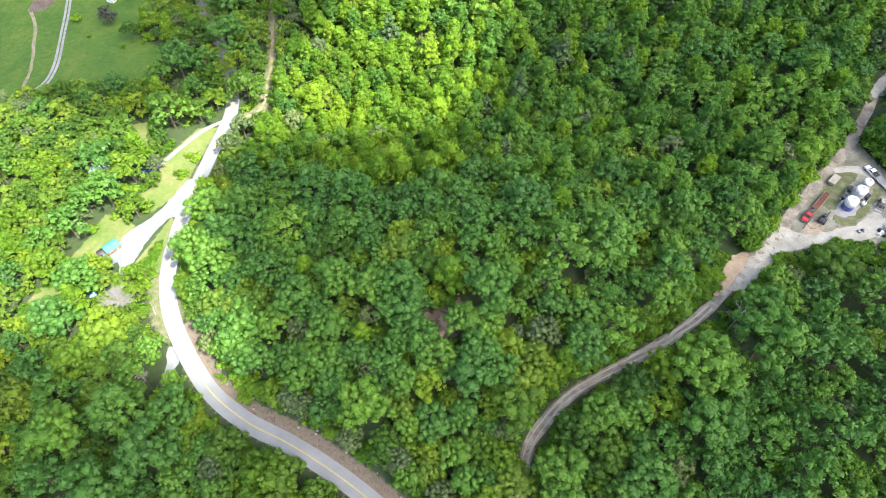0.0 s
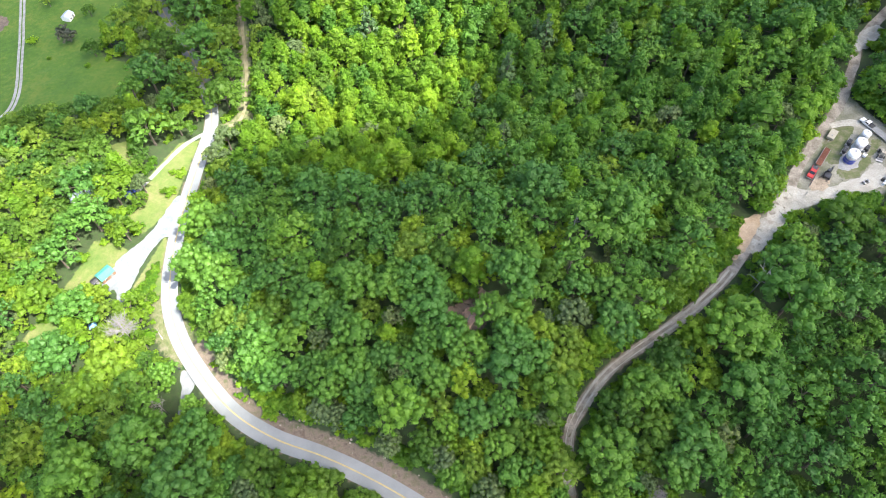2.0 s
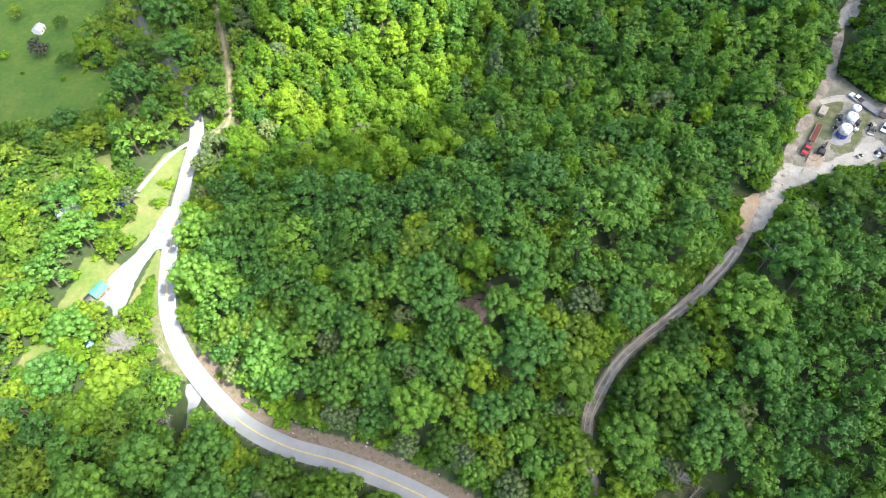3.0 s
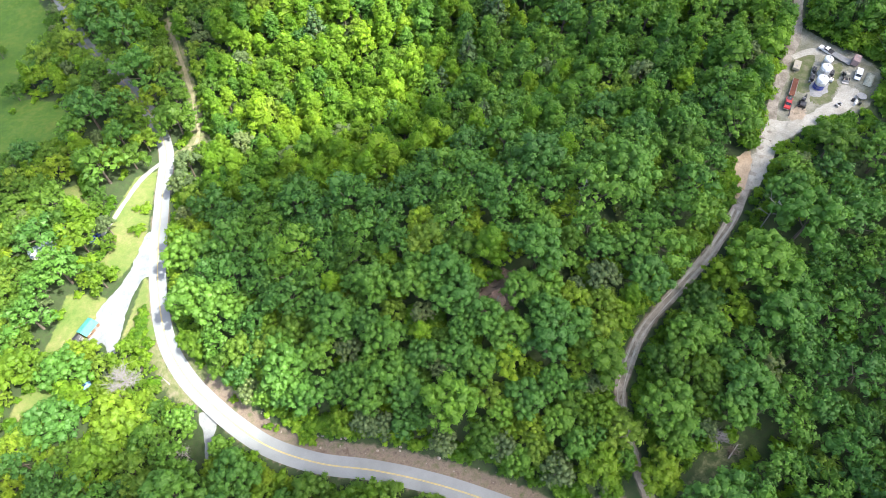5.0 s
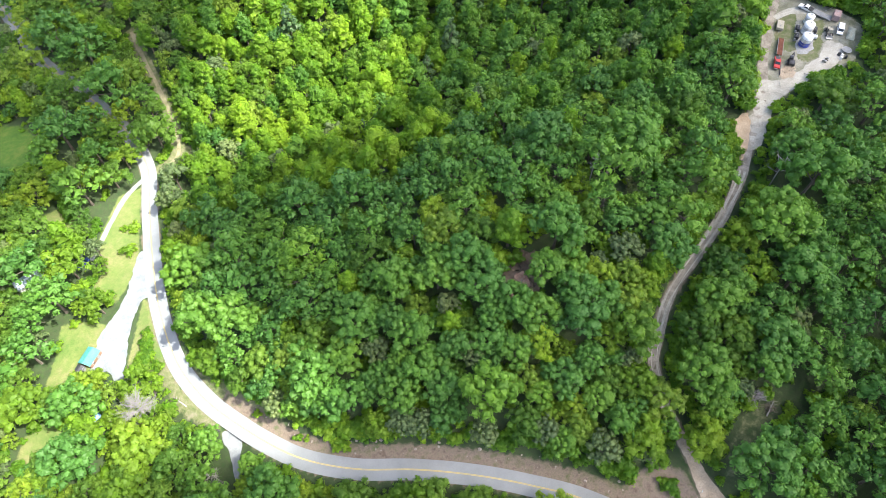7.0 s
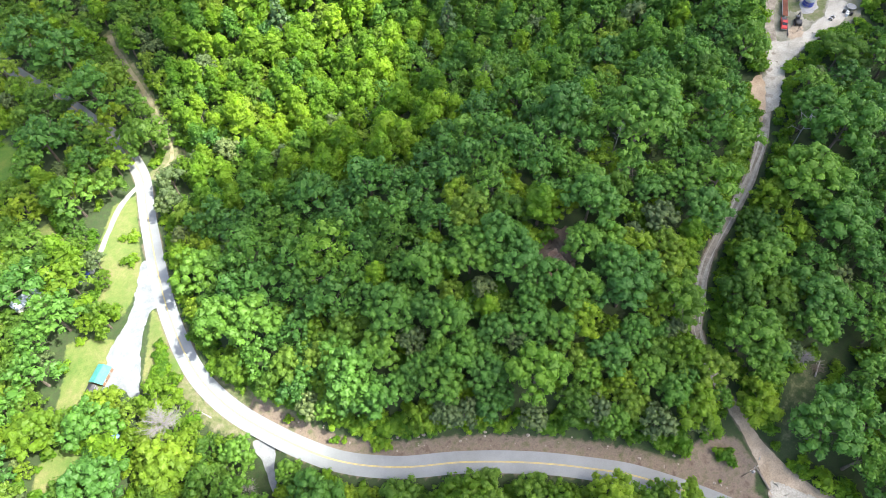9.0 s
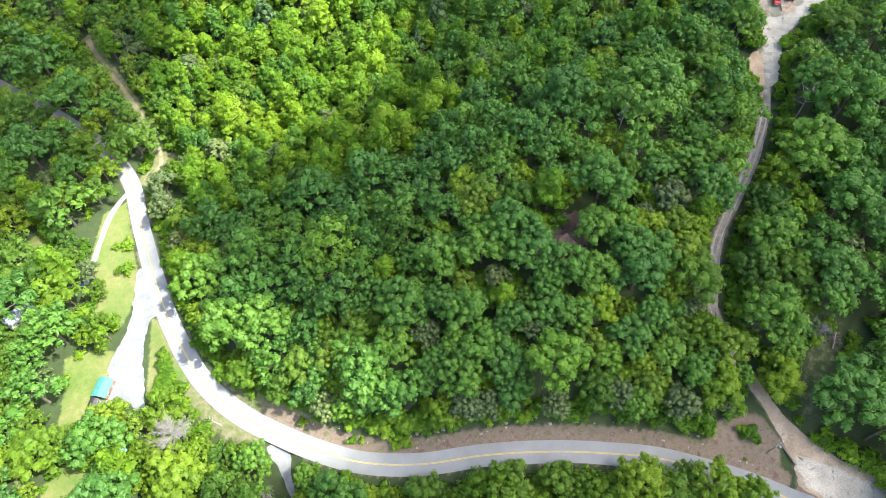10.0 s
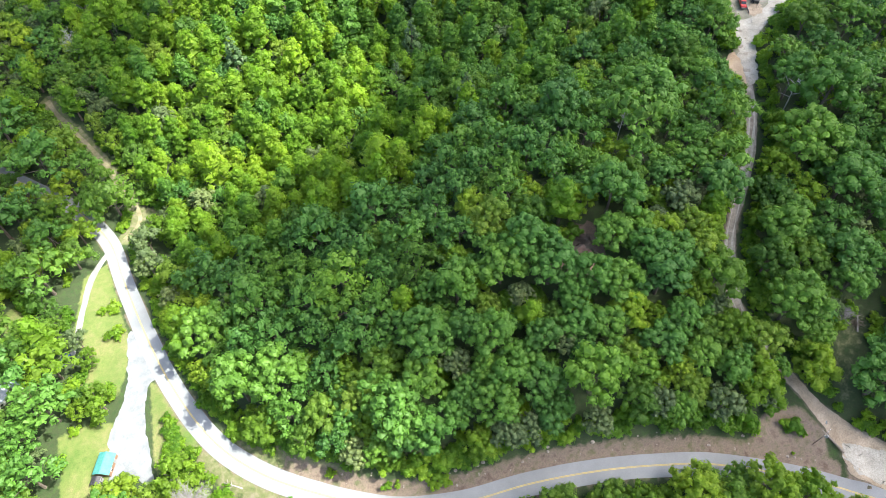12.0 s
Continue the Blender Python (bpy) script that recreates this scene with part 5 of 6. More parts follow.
def excavator(x, y, turn, paint, label):
    t = thing("excavator", x, y, turn, label, "excavator", "machines")
    for s in (-1, 1):
        tr = part("track", profile([(-1.3, 0.05), (1.3, 0.05), (1.55, 0.35), (1.3, 0.65), (-1.3, 0.65), (-1.55, 0.35)], 0.45, 0.05, s * 0.85), RUBBER, t, "black crawler track")
        for k in (-1, 0, 1):
            part("roller", drum(0.22, 0.5, (k * 1.0, s * 0.85, 0.34), sides=12, axis="y"), STEEL, tr)
    part("turntable", drum(0.7, 0.2, (0, 0, 0.62), sides=18), PAINT_DARK, t)
    part("engine_housing", profile([(-1.6, 0.8), (0.3, 0.8), (0.3, 1.5), (-1.3, 1.55), (-1.6, 1.3)], 1.8, 0.06), paint, t)
    part("cab", profile([(0.1, 0.85), (1.1, 0.85), (1.05, 1.6), (0.85, 2.3), (0.1, 2.3)], 0.9, 0.05, 0.45), paint, t)
    part("cab_window", block((0.6, 0.94, 0.6), (0.62, 0.45, 1.5), 0.02), GLASS, t, "dark cab window")
    part("boom", profile([(0.4, 1.1), (2.0, 2.4), (2.9, 2.3), (2.9, 2.05), (2.1, 2.1), (0.6, 0.95)], 0.28, 0.02, -0.3), paint, t)
    part("arm", profile([(2.75, 2.35), (3.1, 2.3), (3.35, 0.7), (3.15, 0.65)], 0.22, 0.02, -0.3), paint, t)
    part("bucket", profile([(3.0, 0.75), (3.6, 0.65), (3.75, 0.2), (3.2, 0.05), (2.9, 0.35)], 0.8, 0.02, -0.3), STEEL, t, "steel bucket")
    return t


def loader(x, y, turn, paint, label):
    t = thing("loader", x, y, turn, label, "loader", "machines")
    part("chassis", block((3.6, 1.1, 0.5), (0, 0, 0.55), 0.06), PAINT_DARK, t)
    part("engine_hood", profile([(-1.9, 0.95), (-0.3, 0.95), (-0.3, 1.6), (-1.7, 1.5)], 1.15, 0.06), paint, t)
    part("cab", profile([(-0.3, 0.95), (0.9, 0.95), (0.8, 2.2), (-0.2, 2.25)], 1.2, 0.06), paint, t)
    part("cab_window", block((0.95, 1.24, 0.65), (0.3, 0, 1.45), 0.02), GLASS, t, "dark cab window")
    for s in (-1, 1):
        part("lift_arm", profile([(0.4, 1.2), (2.2, 0.55), (2.3, 0.72), (0.5, 1.42)], 0.16, 0.02, s * 0.62), paint, t)
    part("bucket", profile([(2.1, 0.2), (2.9, 0.12), (2.9, 0.22), (2.35, 0.35), (2.25, 0.95), (2.1, 0.95)], 2.0, 0.02), STEEL, t, "steel bucket")
    part("exhaust", rod((-1.1, 0.3, 1.5), (-1.1, 0.3, 2.2), 0.05), PAINT_DARK, t)
    for wx in (-1.3, 1.2):
        for wy in (-0.85, 0.85):
            wheel(t, wx, wy, 0.62, 0.42)
    return t


def generator(x, y, turn, label):
    t = thing("generator", x, y, turn, label, "generator", "machines")
    part("skid", block((3.0, 1.3, 0.18), (0, 0, 0), 0.02), STEEL, t)
    part("housing", block((2.2, 1.15, 1.2), (-0.25, 0, 0.18), 0.06), PAINT_DARK, t)
    part("radiator", block((0.35, 1.05, 1.0), (1.1, 0, 0.2), 0.03), PAINT_GREY, t, "grey radiator")
    part("exhaust", rod((-0.6, 0.25, 1.35), (-0.6, 0.25, 1.95), 0.07), STEEL, t)
    part("fuel_drum", drum(0.3, 0.85, (-1.75, 0.5, 0), sides=16, bevel=0.03), PAINT_GREY, t, "grey fuel drum")
    for k in range(5):
        part("louvre", block((0.06, 1.19, 0.7), (-1.0 + k * 0.3, 0, 0.4), 0.01), PAINT_GREY, t)
    return t


def quad_bike(x, y, turn, label):
    t = thing("quad_bike", x, y, turn, label, "quad bike", "parked vehicles")
    part("frame", block((1.5, 0.45, 0.35), (0, 0, 0.4), 0.05), PAINT_DARK, t)
    part("seat", profile([(-0.7, 0.75), (0.25, 0.75), (0.2, 0.92), (-0.65, 0.98)], 0.4, 0.05), RUBBER, t)
    for bx, L in ((0.75, 0.5), (-0.85, 0.6)):
        part("rack", block((L, 0.9, 0.05), (bx, 0, 0.88), 0.01), STEEL, t, "pale steel rack")
    part("handlebar", rod((0.38, -0.42, 1.12), (0.38, 0.42, 1.12), 0.03, 6), PAINT_DARK, t)
    for s in (-1, 1):
        part("mudguard", block((0.6, 0.3, 0.08), (0.72, s * 0.42, 0.68), 0.03), PAINT_WHITE, t, "white mudguard")
        part("mudguard", block((0.6, 0.3, 0.08), (-0.72, s * 0.42, 0.68), 0.03), PAINT_WHITE, t, "white mudguard")
    for wx in (-0.7, 0.7):
        for wy in (-0.45, 0.45):
            wheel(t, wx, wy, 0.3, 0.24)
    return t


flatbed(118.0, 121.3, 226, 8.6, 1.7, RUST, "long low trailer with a rusty red plank deck", 0.7)
pickup(112.6, 116.0, 226, PAINT_RED, "bright red truck hitched to a rusty trailer")
part_rail = thing("steel_rail", 112.2, 113.8, 228, "long dark steel beam lying on the gravel", "beam")
part("web", block((6.5, 0.06, 0.26), (0, 0, 0.03), 0.0), PAINT_DARK, part_rail)
for zz in (0.0, 0.29):
    part("flange", block((6.5, 0.2, 0.03), (0, 0, zz), 0.0), PAINT_DARK, part_rail)
excavator(116.2, 113.9, 50, PAINT_DARK, "small dark excavator standing on bare earth")
box_trailer(124.4, 129.5, 225, (4.4, 2.2, 0.75), PAINT_TAN, "low pale tan utility trailer on the grass")
tank(124.6, 118.4, 1.75, 3.6, PAINT_BLUE, "large storage tank with white dome and blue base")
tank(128.9, 122.6, 1.7, 3.2, PAINT_WHITE, "white domed storage tank beside machinery")
tank(132.3, 126.0, 1.35, 2.6, PAINT_WHITE, "smaller white storage tank with domed lid")
generator(127.6, 125.2, 45, "dark diesel generator on a steel skid")
generator(124.9, 122.3, 45, "dark machine housing beside the tanks")
generator(131.4, 121.6, 45, "dark pump set between tanks and grass")
box_trailer(129.3, 118.9, 40, (1.2, 1.1, 0.8), PAINT_WHITE, "small white equipment box on wheels", "equipment_trailer")
work_truck = pickup(136.0, 131.2, 112, PAINT_WHITE, "white pickup truck with a dark flat deck by the tanks")
part("flat_deck", block((2.3, 2.0, 0.14), (-1.85, 0, 1.14), 0.02), PAINT_DARK, work_truck, "dark flat deck over the load bed")
flatbed(137.9, 126.0, -66, 6.6, 2.3, PAINT_GREY, "long grey flat trailer beside brush", 0.8)
box_trailer(140.6, 122.9, 40, (3.6, 2.2, 1.9), PAINT_PINK, "faded pinkish box trailer at the edge of the woods")
loader(134.3, 118.5, 235, PAINT_TAN, "tan wheel loader with dark tyres")
van(138.0, 117.6, 223, PAINT_WHITE, "white van with dark windows")
car(-118.8, 161.0, 35, PAINT_NAVY, "dark blue car under trees beside a gravel drive")
car(-185.2, 208.6, 60, PAINT_GREY, "grey car parked beside a farm track")
quad_bike(6.0, 81.2, 40, "dark quad bike with white mudguards in a clearing")
quad_bike(125.7, 109.3, 15, "black quad bike standing on pale gravel")


# ---- things: yard clutter ----
def tarp_heap(x, y, turn, size, mat, label, seed, name="tarpaulin"):
    """A tarpaulin drawn over a stack: sagging between the things beneath, its hem on the ground."""
    bm = bmesh.new()
    bmesh.ops.create_grid(bm, x_segments=22, y_segments=14, size=0.5)
    for v in bm.verts:
        u, w = v.co.x * 2, v.co.y * 2
        edge = max(0.0, 1 - max(abs(u), abs(w)) ** 6)
        h = edge * (1 + 0.35 * noise.noise((u * 1.5 + seed, w * 1.5, 2.0))) + 0.06 * noise.noise((u * 6, w * 6, seed))
        v.co = Vector((u * size[0] / 2 * (1 + 0.05 * noise.noise((w * 3, seed, 1))), w * size[1] / 2, max(0.02, h * size[2])))
    t = thing(name, x, y, turn, label, "tarpaulin")
    part("sheet", bm, mat, t, smooth=True)
    for k in range(3):
        part("weight", block((0.3, 0.25, 0.18), ((k - 1) * size[0] * 0.3, -size[1] * 0.52, 0), 0.04), STONE, t, "stone weighing down the hem")


def trampoline(x, y, radius, label):
    t = thing("trampoline", x, y, 0, label, "trampoline")
    part("mat", drum(radius * 0.86, 0.03, (0, 0, 0.86), sides=32), PAINT_GREY, t, "grey jumping mat")
    for a in range(6):
        c, s = math.cos(a * 1.047), math.sin(a * 1.047)
        part("leg", rod((radius * c, radius * s, 0), (radius * c, radius * s, 0.86), 0.04, 6), STEEL, t)
    bm = bmesh.new()
    ring = []
    for i in range(32):
        a = 2 * math.pi * i / 32
        ring.append([bm.verts.new((r * math.cos(a), r * math.sin(a), z)) for r, z in ((radius * 0.85, 0.89), (radius * 1.02, 0.91), (radius * 1.02, 0.84), (radius * 0.85, 0.85))])
    for i in range(32):
        for k in range(4):
            bm.faces.new((ring[i][k], ring[(i + 1) % 32][k], ring[(i + 1) % 32][(k + 1) % 4], ring[i][(k + 1) % 4]))
    part("edge_pad", bm, STEEL, t, "pale padded rim")


def appliance(x, y, turn, size, mat, label):
    t = thing("appliance", x, y, turn, label, "appliance", "discarded appliances")
    part("cabinet", block(size, (0, 0, 0), 0.03), mat, t)
    part("door", block((0.04, size[1] * 0.94, size[2] * 0.9), (size[0] / 2 + 0.012, 0, size[2] * 0.05), 0.01), mat, t)
    part("handle", block((0.05, 0.04, 0.3), (size[0] / 2 + 0.05, size[1] * 0.35, size[2] * 0.5), 0.01), STEEL, t)


tarp_heap(140.4, 114.8, 40, (6.2, 2.6, 1.1), TARP, "pale tarpaulin over a long stack at the yard edge", 3)
trampoline(133.7, 109.4, 1.5, "round grey trampoline at the edge of the yard")
for k, (ax, ay, mat) in enumerate(((131.2, 108.4, PAINT_WHITE), (130.2, 107.6, PAINT_WHITE), (131.6, 107.2, PAINT_DARK), (130.7, 109.2, PAINT_DARK))):
    appliance(ax, ay, 25 * k, (0.7, 0.7, 0.95 + 0.1 * k), mat, "discarded white appliance in the yard" if mat is PAINT_WHITE else "discarded black appliance in the yard")
tarp_heap(-122.3, 105.2, 20, (2.6, 1.8, 0.9), TARP_BLUE, "blue tarpaulin over a heap among trees", 8)
pipe = thing("steel_pipe", 143.0, 127.3, 5, "long pale steel pipe lying across brush", "pipe")
part("tube", rod((-3.0, 0, 0.25), (3.0, 0, 0.9), 0.09, 10), STEEL, pipe)
part("collar", rod((-0.2, 0, 0.55), (0.1, 0, 0.58), 0.13, 10), STEEL, pipe)


# ---- things: buildings ----
def gable_building(x, y, turn, L, W, wall_h, rise, roof, wall, label, name="shed", ribs=9):
    """A small gabled building: four walls, a ribbed metal roof of two slopes, a door and a window."""
    t = thing(name, x, y, turn, label, "shed", lift=-0.15)
    for s in (-1, 1):
        part("side_wall", block((L - 0.3, 0.12, wall_h), (0, s * (W / 2 - 0.25), 0), 0.01), wall, t)
        part("gable_wall", profile([(-(W / 2 - 0.25), 0), (W / 2 - 0.25, 0), (W / 2 - 0.25, wall_h), (0, wall_h + rise * 0.9), (-(W / 2 - 0.25), wall_h)], 0.12, 0.0), wall, t).matrix_local = pose(s * (L / 2 - 0.2), 0, 0, 0, 0, 90)
        slope = part("roof_slope", profile([(0, wall_h + rise), (s * W / 2, wall_h - 0.05), (s * W / 2, wall_h - 0.12), (0, wall_h + rise - 0.08)], L, 0.0), roof, t)
        slope.matrix_local = pose(0, 0, 0, 0, 0, 90)
        for k in range(ribs):
            at = (k + 0.5) / ribs * L - L / 2
            part("rib", rod((0, at, wall_h + rise + 0.015), (s * W / 2, at, wall_h - 0.035), 0.03, 5), roof, slope)
    part("ridge_cap", block((L + 0.05, 0.3, 0.06), (0, 0, wall_h + rise - 0.01), 0.02), roof, t)
    part("door", block((0.95, 0.06, 1.95), (L * 0.2, -(W / 2 - 0.16), 0.1), 0.01), PAINT_GREY, t, "grey door")
    win = part("window", block((0.8, 0.06, 0.7), (-L * 0.22, -(W / 2 - 0.16), 1.0), 0.01), PAINT_WHITE, t, "white window frame")
    part("pane", block((0.66, 0.02, 0.56), (-L * 0.22, -(W / 2 - 0.13 + 0.07), 1.07), 0.0), GLASS, win, "dark pane")
    return t


gable_building(-120.9, 124.4, 48.5, 5.6, 4.3, 2.2, 0.9, TEAL_ROOF, BROWN_WALL, "small shed with a teal metal roof and brown walls")
gable_building(-124.3, 121.9, 48.5, 2.2, 2.6, 1.7, 0.35, PAINT_DARK, PAINT_DARK, "low dark lean-to at the end of the teal shed", "lean_to", 4)
gable_building(-170.6, 281.0, 73, 5.0, 4.6, 2.3, 1.0, ROOF_WHITE, PAINT_WHITE, "small white-roofed shed standing in the meadow", "shed")
gable_building(-135.0, 159.8, 20, 9.0, 4.4, 2.5, 0.8, ROOF_WHITE, PAINT_WHITE, "white-roofed cabin half hidden by trees", "cabin", 14)

gable_building(-108.0, 30.5, 18, 8.5, 6.0, 2.6, 1.5, BROWN_ROOF, BROWN_WALL, "brown-roofed house among trees", "house", 12)


# ---- things: along the road ----
def utility_pole(x, y, turn, height, label):
    t = thing("utility_pole", x, y, turn, label, "utility pole")
    part("pole", rod((0, 0, -0.5), (0, 0, height), 0.13, 10, 0.09), POLE_WOOD, t, smooth=True)
    part("crossarm", block((2.6, 0.12, 0.14), (0, 0.14, height - 0.6), 0.01), POLE_WOOD, t)
    for s in (-1, 1):
        part("brace", rod((0, 0.16, height - 1.3), (s * 0.75, 0.16, height - 0.58), 0.025, 5), STEEL, t)
    for k in (-1.15, 0.0, 1.15):
        part("insulator", drum(0.07, 0.2, (k, 0.14, height - 0.46 if k else height), sides=10), PAINT_WHITE, t, "white insulator")
    part("transformer", drum(0.3, 0.95, (0, -0.42, height - 2.1), sides=16, bevel=0.03), PAINT_GREY, t, "grey transformer can")


utility_pole(14.3, 14.8, 0, 7.6, "weathered wooden utility pole with a crossarm beside the lane")
sign = thing("roadside_sign", 19.7, 15.9, 215, "small white sign on a post beside the dirt lane", "sign")
part("post", rod((0, 0, -0.3), (0, 0, 1.5), 0.045, 8), POLE_WOOD, sign)
part("board", block((0.75, 0.04, 0.55), (0, -0.06, 1.0), 0.01), PAINT_WHITE, sign, "blank white board")
log = thing("log", 18.1, 12.7, 82, "long weathered log lying along the lane's edge", "log")
part("stem", rod((-3.7, 0, 0.25), (3.7, 0.15, 0.28), 0.28, 10, 0.2), POLE_WOOD, log, smooth=True)
for k in (-2, 0.6, 2.4):
    part("stub", rod((k, 0, 0.3), (k + 0.25, 0.1, 0.75), 0.07, 6, 0.04), POLE_WOOD, log)
barrel = thing("barrel", -89.6, 84.6, 0, "black barrel at the roadside", "barrel")
part("shell", drum(0.32, 0.9, (0, 0, 0), sides=18, bevel=0.04), PAINT_DARK, barrel)
for z in (0.28, 0.6):
    part("hoop", drum(0.335, 0.05, (0, 0, z), sides=18), PAINT_DARK, barrel)


def stones():
    """Loose pale stones on the cut bank above the road."""
    rng = np.random.default_rng(31)
    base = []
    for k in range(4):
        bm = bmesh.new()
        bmesh.ops.create_icosphere(bm, subdivisions=2, radius=0.5)
        for v in bm.verts:
            v.co *= 1 + 0.35 * noise.noise(v.co * 2.3 + Vector((k * 3.7, 0, 0)))
            v.co.z *= 0.6
        me = bpy.data.meshes.new("stone")
        bm.to_mesh(me)
        bm.free()
        me.materials.append(STONE)
        base.append(me)
    t = np.gradient(ROAD, axis=0)
    t /= np.hypot(*t.T)[:, None]
    rows = [i for i in range(len(ROAD)) if 8 < ROAD[i, 1] < 92]
    for _ in range(55):
        i = rows[int(rng.integers(len(rows)))]
        o = -rng.uniform(3.9, 7.2)
        x, y = ROAD[i, 0] - t[i, 1] * o, ROAD[i, 1] + t[i, 0] * o
        ob = tagged(new("stone", base[int(rng.integers(4))]), "loose pale stone lying on the earth bank", "stone", "bank stones")
        s = rng.uniform(0.25, 0.5) if rng.random() < 0.8 else rng.uniform(0.6, 1.0)
        ob.matrix_world = Matrix.LocRotScale((x, y, float(surface(np.array([x]), np.array([y]))[0]) + 0.05), Euler((0, 0, rng.uniform(0, 6.28))), (s, s * rng.uniform(0.7, 1.2), s))


stones()


# ---- things: dead and fallen trees ----
def dead_tree(x, y, height, lean, seed, label, spread=0.45, twigs=26, fine=9, stout=1.0, reach_of=0.35):
    """A bare tree: a bleached trunk that forks into limbs and twigs."""
    rng = np.random.default_rng(seed)
    t = thing("dead_tree", x, y, 0, label, "dead tree", "dead trees")
    tip = np.array([lean[0], lean[1], height])
    part("trunk", rod((0, 0, -0.4), tuple(tip), 0.22, 8, 0.06), DEAD_WOOD, t, smooth=True)
    vs, qs, n = [], [], 0
    for k in range(twigs):
        u = rng.uniform(0.45, 0.98)
        a = tip * u
        turn = rng.uniform(0, 6.28)
        reach = height * spread * (1.15 - u) * rng.uniform(0.6, 1.2)
        b = a + np.array([math.cos(turn) * reach, math.sin(turn) * reach, reach * rng.uniform(0.35, 0.9)])
        v, q = limb(a, b, 0.05 * stout, 0.018 * stout, 5)
        vs.append(v), qs.append(q + n)
        n += len(v)
        for _ in range(fine):
            c = a + (b - a) * rng.uniform(0.4, 1.0)
            v, q = limb(c, c + rng.normal(0, reach_of, 3) * reach + np.array([0, 0, 0.2 * reach]), 0.022, 0.008, 4)
            vs.append(v), qs.append(q + n)
            n += len(v)
    crown = new("bare_crown", mesh_of("bare_crown", np.concatenate(vs), np.concatenate(qs), slots=[DEAD_WOOD], smooth=True))
    crown.parent = t


dead_tree(79.4, 77.4, 15.5, (1.6, 1.4), 1, "bleached dead tree with bare forked limbs above the canopy", 0.5, 8, 3, 2.6)
dead_tree(32.4, 99.8, 15.5, (0.3, 0.3), 2, "thin bleached dead trunk among green crowns", 0.2, 12)
dead_tree(-107.5, 97.5, 13.0, (0.5, 0.8), 3, "grey dead tree with a wide bare crown", 0.62, 46, 34, 1.0, 0.20)
dead_tree(131.5, 160.5, 15.5, (1.5, 1.0), 4, "tall bleached dead trunk at the edge of the wood", 0.2, 12)
dead_tree(-66, 276, 17.0, (0.5, 0.5), 5, "silvery dead tree in the far woods", 0.4, 24)
dead_tree(-114.0, 46.0, 12.5, (3.0, -1.5), 7, "thin white dead trunk leaning out of the canopy", 0.12, 8)
dead_tree(-41.5, 35.5, 10.5, (-1.0, 1.5), 8, "bare pale limbs rising from a roadside tree", 0.4, 10)
dead_tree(-12.0, 16.5, 9.5, (0.8, 0.6), 9, "tangle of bare pale branches beside the road", 0.6, 26)
dead_tree(-92.5, 71.5, 9.0, (-0.5, 0.5), 10, "small bare grey tree beside a gravel drive", 0.6, 30)
dead_tree(42.0, 28.5, 5.0, (2.0, 1.5), 6, "tangle of dead grey branches beside a hollow", 0.9, 40)


def fallen_log(x, y, turn, length, label):
    t = thing("fallen_log", x, y, turn, label, "log", "fallen logs")
    part("stem", rod((-length / 2, 0, 0.2), (length / 2, 0, 0.25), 0.22, 8, 0.1), DEAD_WOOD, t, smooth=True)
    for k in range(4):
        part("branch", rod((length * (0.1 * k), 0, 0.25), (length * (0.1 * k + 0.1), (-1) ** k * 0.9, 0.7), 0.06, 5, 0.02), DEAD_WOOD, t)


fallen_log(-98.0, 98.0, 125, 5.0, "pale fallen log on the grassy verge")
fallen_log(47.0, 26.0, 30, 6.0, "grey fallen log in the hollow")
fallen_log(-103.0, 226.0, 140, 7.0, "pale fallen trunk beside the road")
fallen_log(0.5, 80.0, 60, 4.0, "weathered fallen log in the clearing")


def brush_pile(x, y, turn, size, label, seed):
    """A heap of cut branches thrown across one another."""
    rng = np.random.default_rng(seed)
    vs, qs, n = [], [], 0
    for _ in range(46):
        c = np.array([*rng.normal(0, size * 0.32, 2), rng.uniform(0.08, 0.5)])
        a = rng.uniform(0, 6.28)
        d = np.array([math.cos(a), math.sin(a), rng.normal(0, 0.15)]) * size * rng.uniform(0.2, 0.6)
        v, q = limb(c - d, c + d, rng.uniform(0.03, 0.08), 0.02, 5)
        v[:, 2] = np.maximum(v[:, 2], 0.02)
        vs.append(v), qs.append(q + n)
        n += len(v)
    t = thing("brush_pile", x, y, turn, label, "brush pile", "brush piles")
    new("branches", mesh_of("branches", np.concatenate(vs), np.concatenate(qs), slots=[BARK], smooth=True)).parent = t


brush_pile(3.2, 83.8, 20, 2.6, "heap of dark cut branches at the edge of a clearing", 1)
brush_pile(-1.2, 80.6, 80, 2.0, "low heap of brown branches on bare earth", 2)
brush_pile(-3.6, 79.4, 140, 1.6, "scattered brown branches in a clearing", 3)
brush_pile(46.5, 26.0, 10, 2.4, "brown brush heaped in a hollow between trees", 4)
# ---- clouds: broken cumulus high overhead, whose shadows cross the hill ----
def cloud_material():
    m, n, l, p = material("cloud")
    clear, white, both = n.new("ShaderNodeBsdfTransparent"), n.new("ShaderNodeBsdfTranslucent"), n.new("ShaderNodeMixShader")
    white.inputs["Color"].default_value = (0.55, 0.56, 0.58, 1)
    both.inputs["Fac"].default_value = 0.74
    l.new(clear.outputs["BSDF"], both.inputs[1])
    l.new(white.outputs["BSDF"], both.inputs[2])
    l.new(both.outputs["Shader"], n["Material Output"].inputs["Surface"])
    return m


CLOUD = cloud_material()
CLOUD_BASE = 1300.0


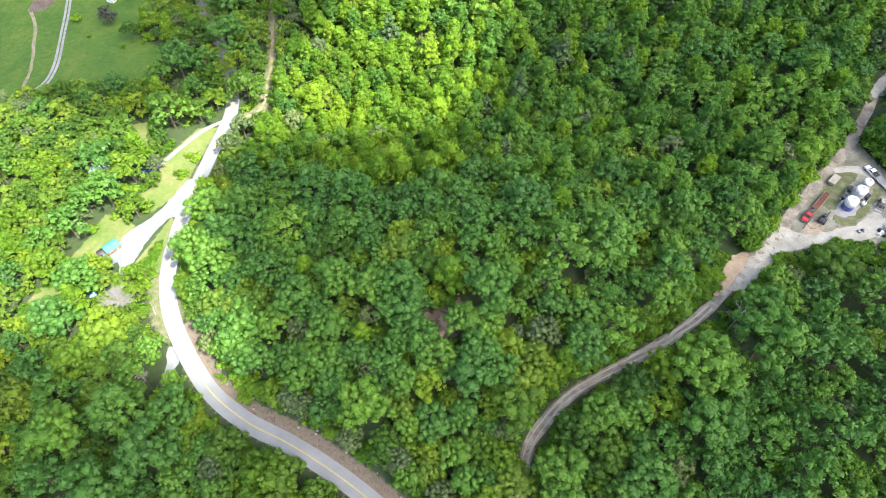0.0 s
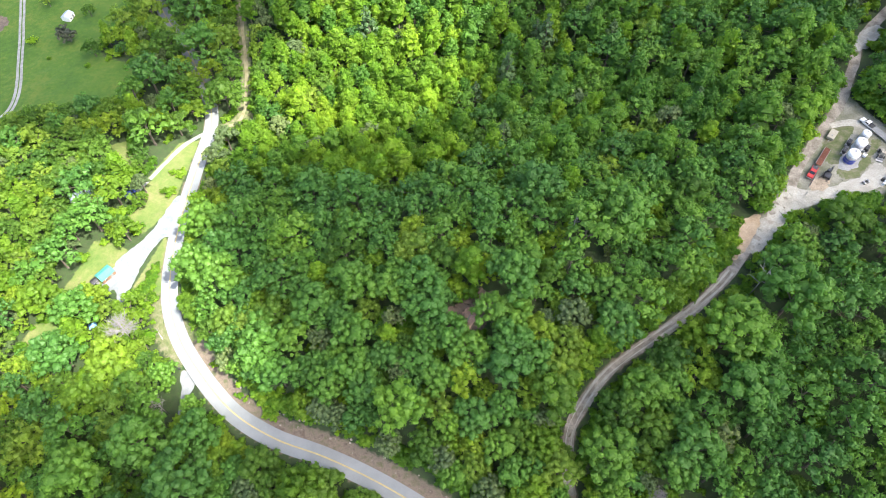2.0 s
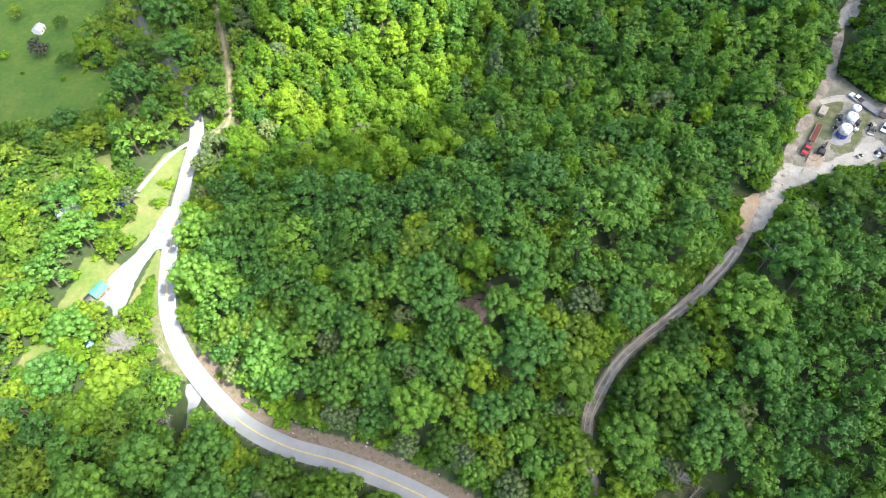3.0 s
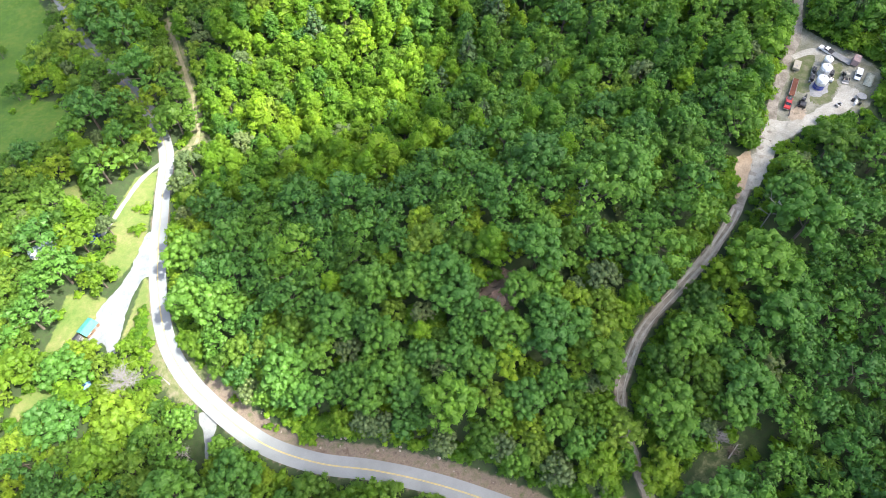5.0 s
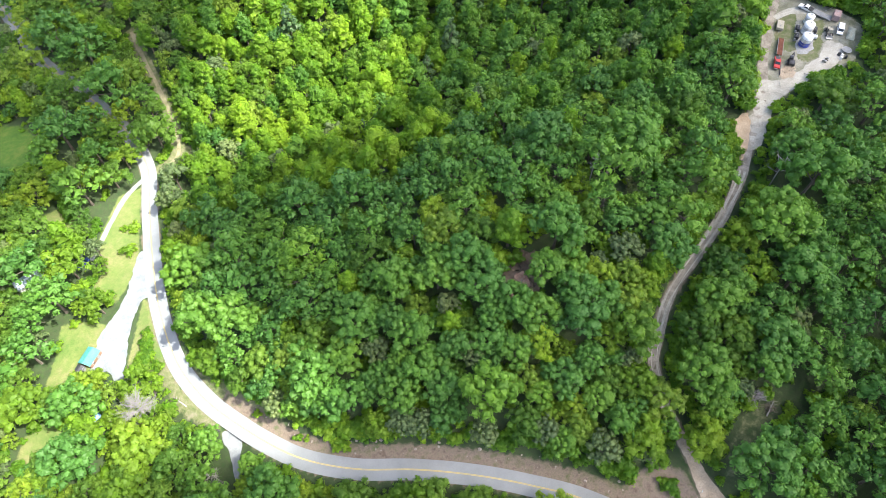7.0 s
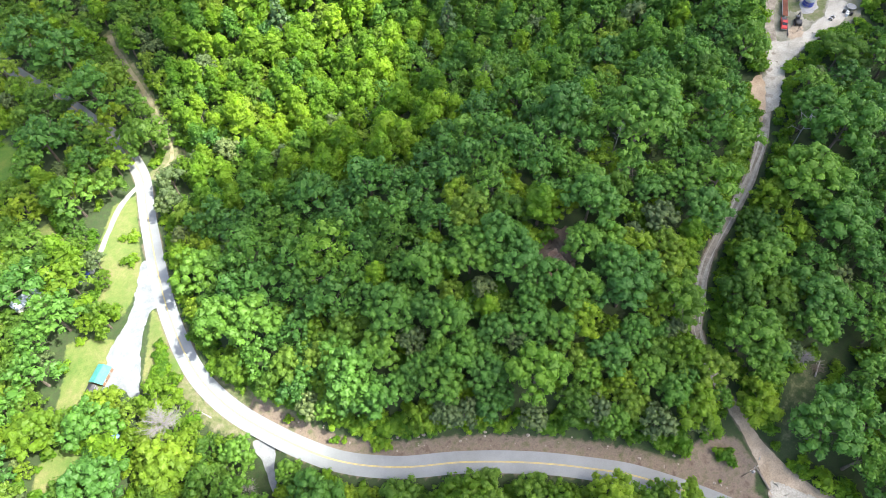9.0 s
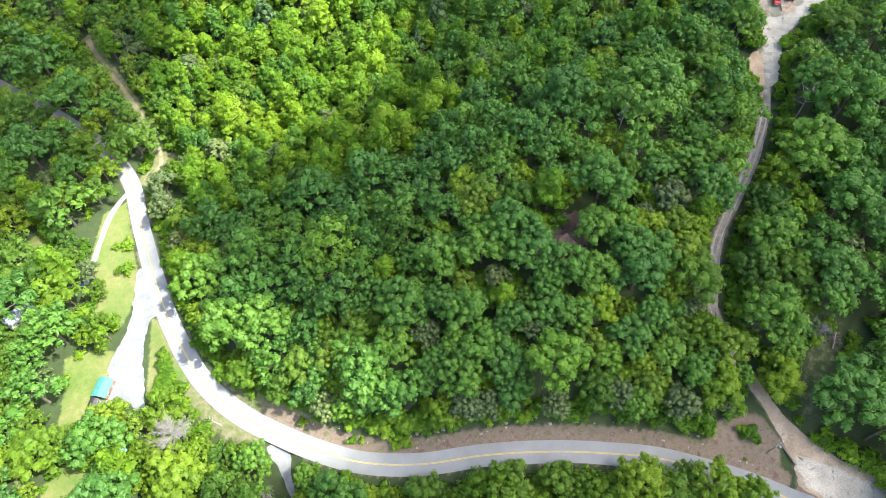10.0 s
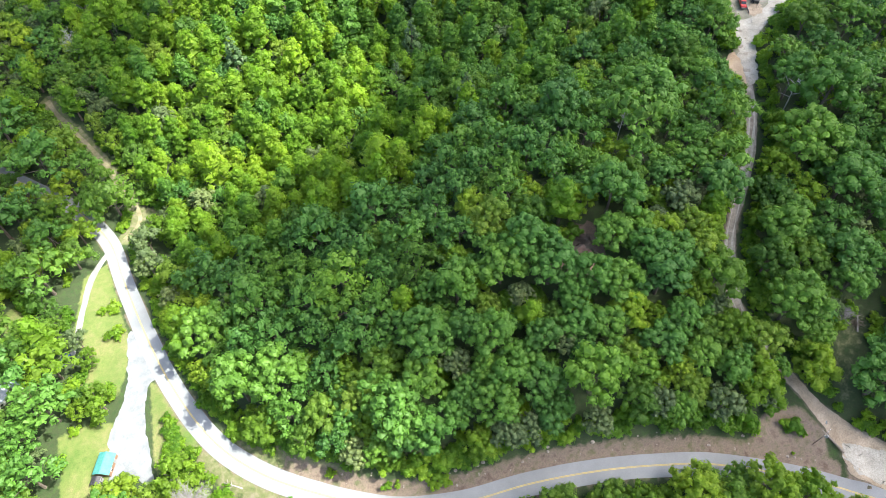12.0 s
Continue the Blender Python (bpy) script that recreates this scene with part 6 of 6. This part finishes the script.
def cloud(shadow, outline, seed=1):
    """A flat-based heap cloud whose shadow falls round a place of the plan. outline: (degrees, metres) round its middle."""
    lift = SUN_WAY * (CLOUD_BASE / SUN_WAY.z)
    angles, reach = np.array(outline, float).T
    angles, reach = np.r_[angles, angles[0] + 360], np.r_[reach, reach[0]]
    bm = bmesh.new()
    bmesh.ops.create_icosphere(bm, subdivisions=4, radius=1.0)
    for v in bm.verts:
        d = v.co.normalized()
        turn = math.degrees(math.atan2(d.y, d.x)) % 360
        turn = turn + 360 if turn < angles[0] else turn
        swell = 1.0 + 0.05 * noise.fractal((d.x * 4 + seed * 5.1, d.y * 4, d.z * 4), 1.0, 2.0, 4)
        flat = float(np.interp(turn, angles, reach)) * swell * min(1.0, math.hypot(d.x, d.y) ** 0.6 if abs(d.z) < 0.999 else 0.0)
        away = math.hypot(d.x, d.y) or 1.0
        v.co = Vector((d.x / away * flat, d.y / away * flat, d.z * 100 * (0.42 if d.z > 0 else 0.12) * swell))
    me = bpy.data.meshes.new("cloud")
    bm.to_mesh(me)
    bm.free()
    me.materials.append(CLOUD)
    ob = tagged(new("cloud", me), "white heap cloud drifting high above the woods", kind="structure")
    ob.matrix_world = Matrix.Translation((shadow[0] + lift.x, shadow[1] + lift.y, CLOUD_BASE))


cloud((71, 68), [(0, 175), (60, 205), (90, 190), (100, 176), (106, 138), (114, 114), (125, 116), (135, 124), (140, 146), (147, 166), (153, 165), (159, 146), (165, 138), (170, 131), (175, 125), (180, 122), (184, 125), (190, 127), (210, 145), (270, 150), (315, 170)], 1)
cloud((-152, 284), [(0, 150), (60, 130), (120, 110), (180, 105), (249, 92), (259, 96), (279, 113), (291, 115), (304, 114), (317, 112), (332, 113)], 3)
# second layer over the first cloud, added to darken the south-east woods
cloud((108, 22), [(0, 80), (60, 78), (110, 80), (160, 84), (200, 86), (250, 92), (300, 85)], 7)
cloud((-105, 30), [(0, 58), (30, 54), (50, 46), (70, 38), (90, 38), (110, 44), (130, 54), (150, 62), (180, 60), (240, 60), (300, 62)], 5)
# overlaps the one before, added unseen to deepen the south-west shade
cloud((-122, 14), [(0, 62), (45, 52), (90, 46), (135, 52), (180, 60), (240, 60), (300, 62)], 9)
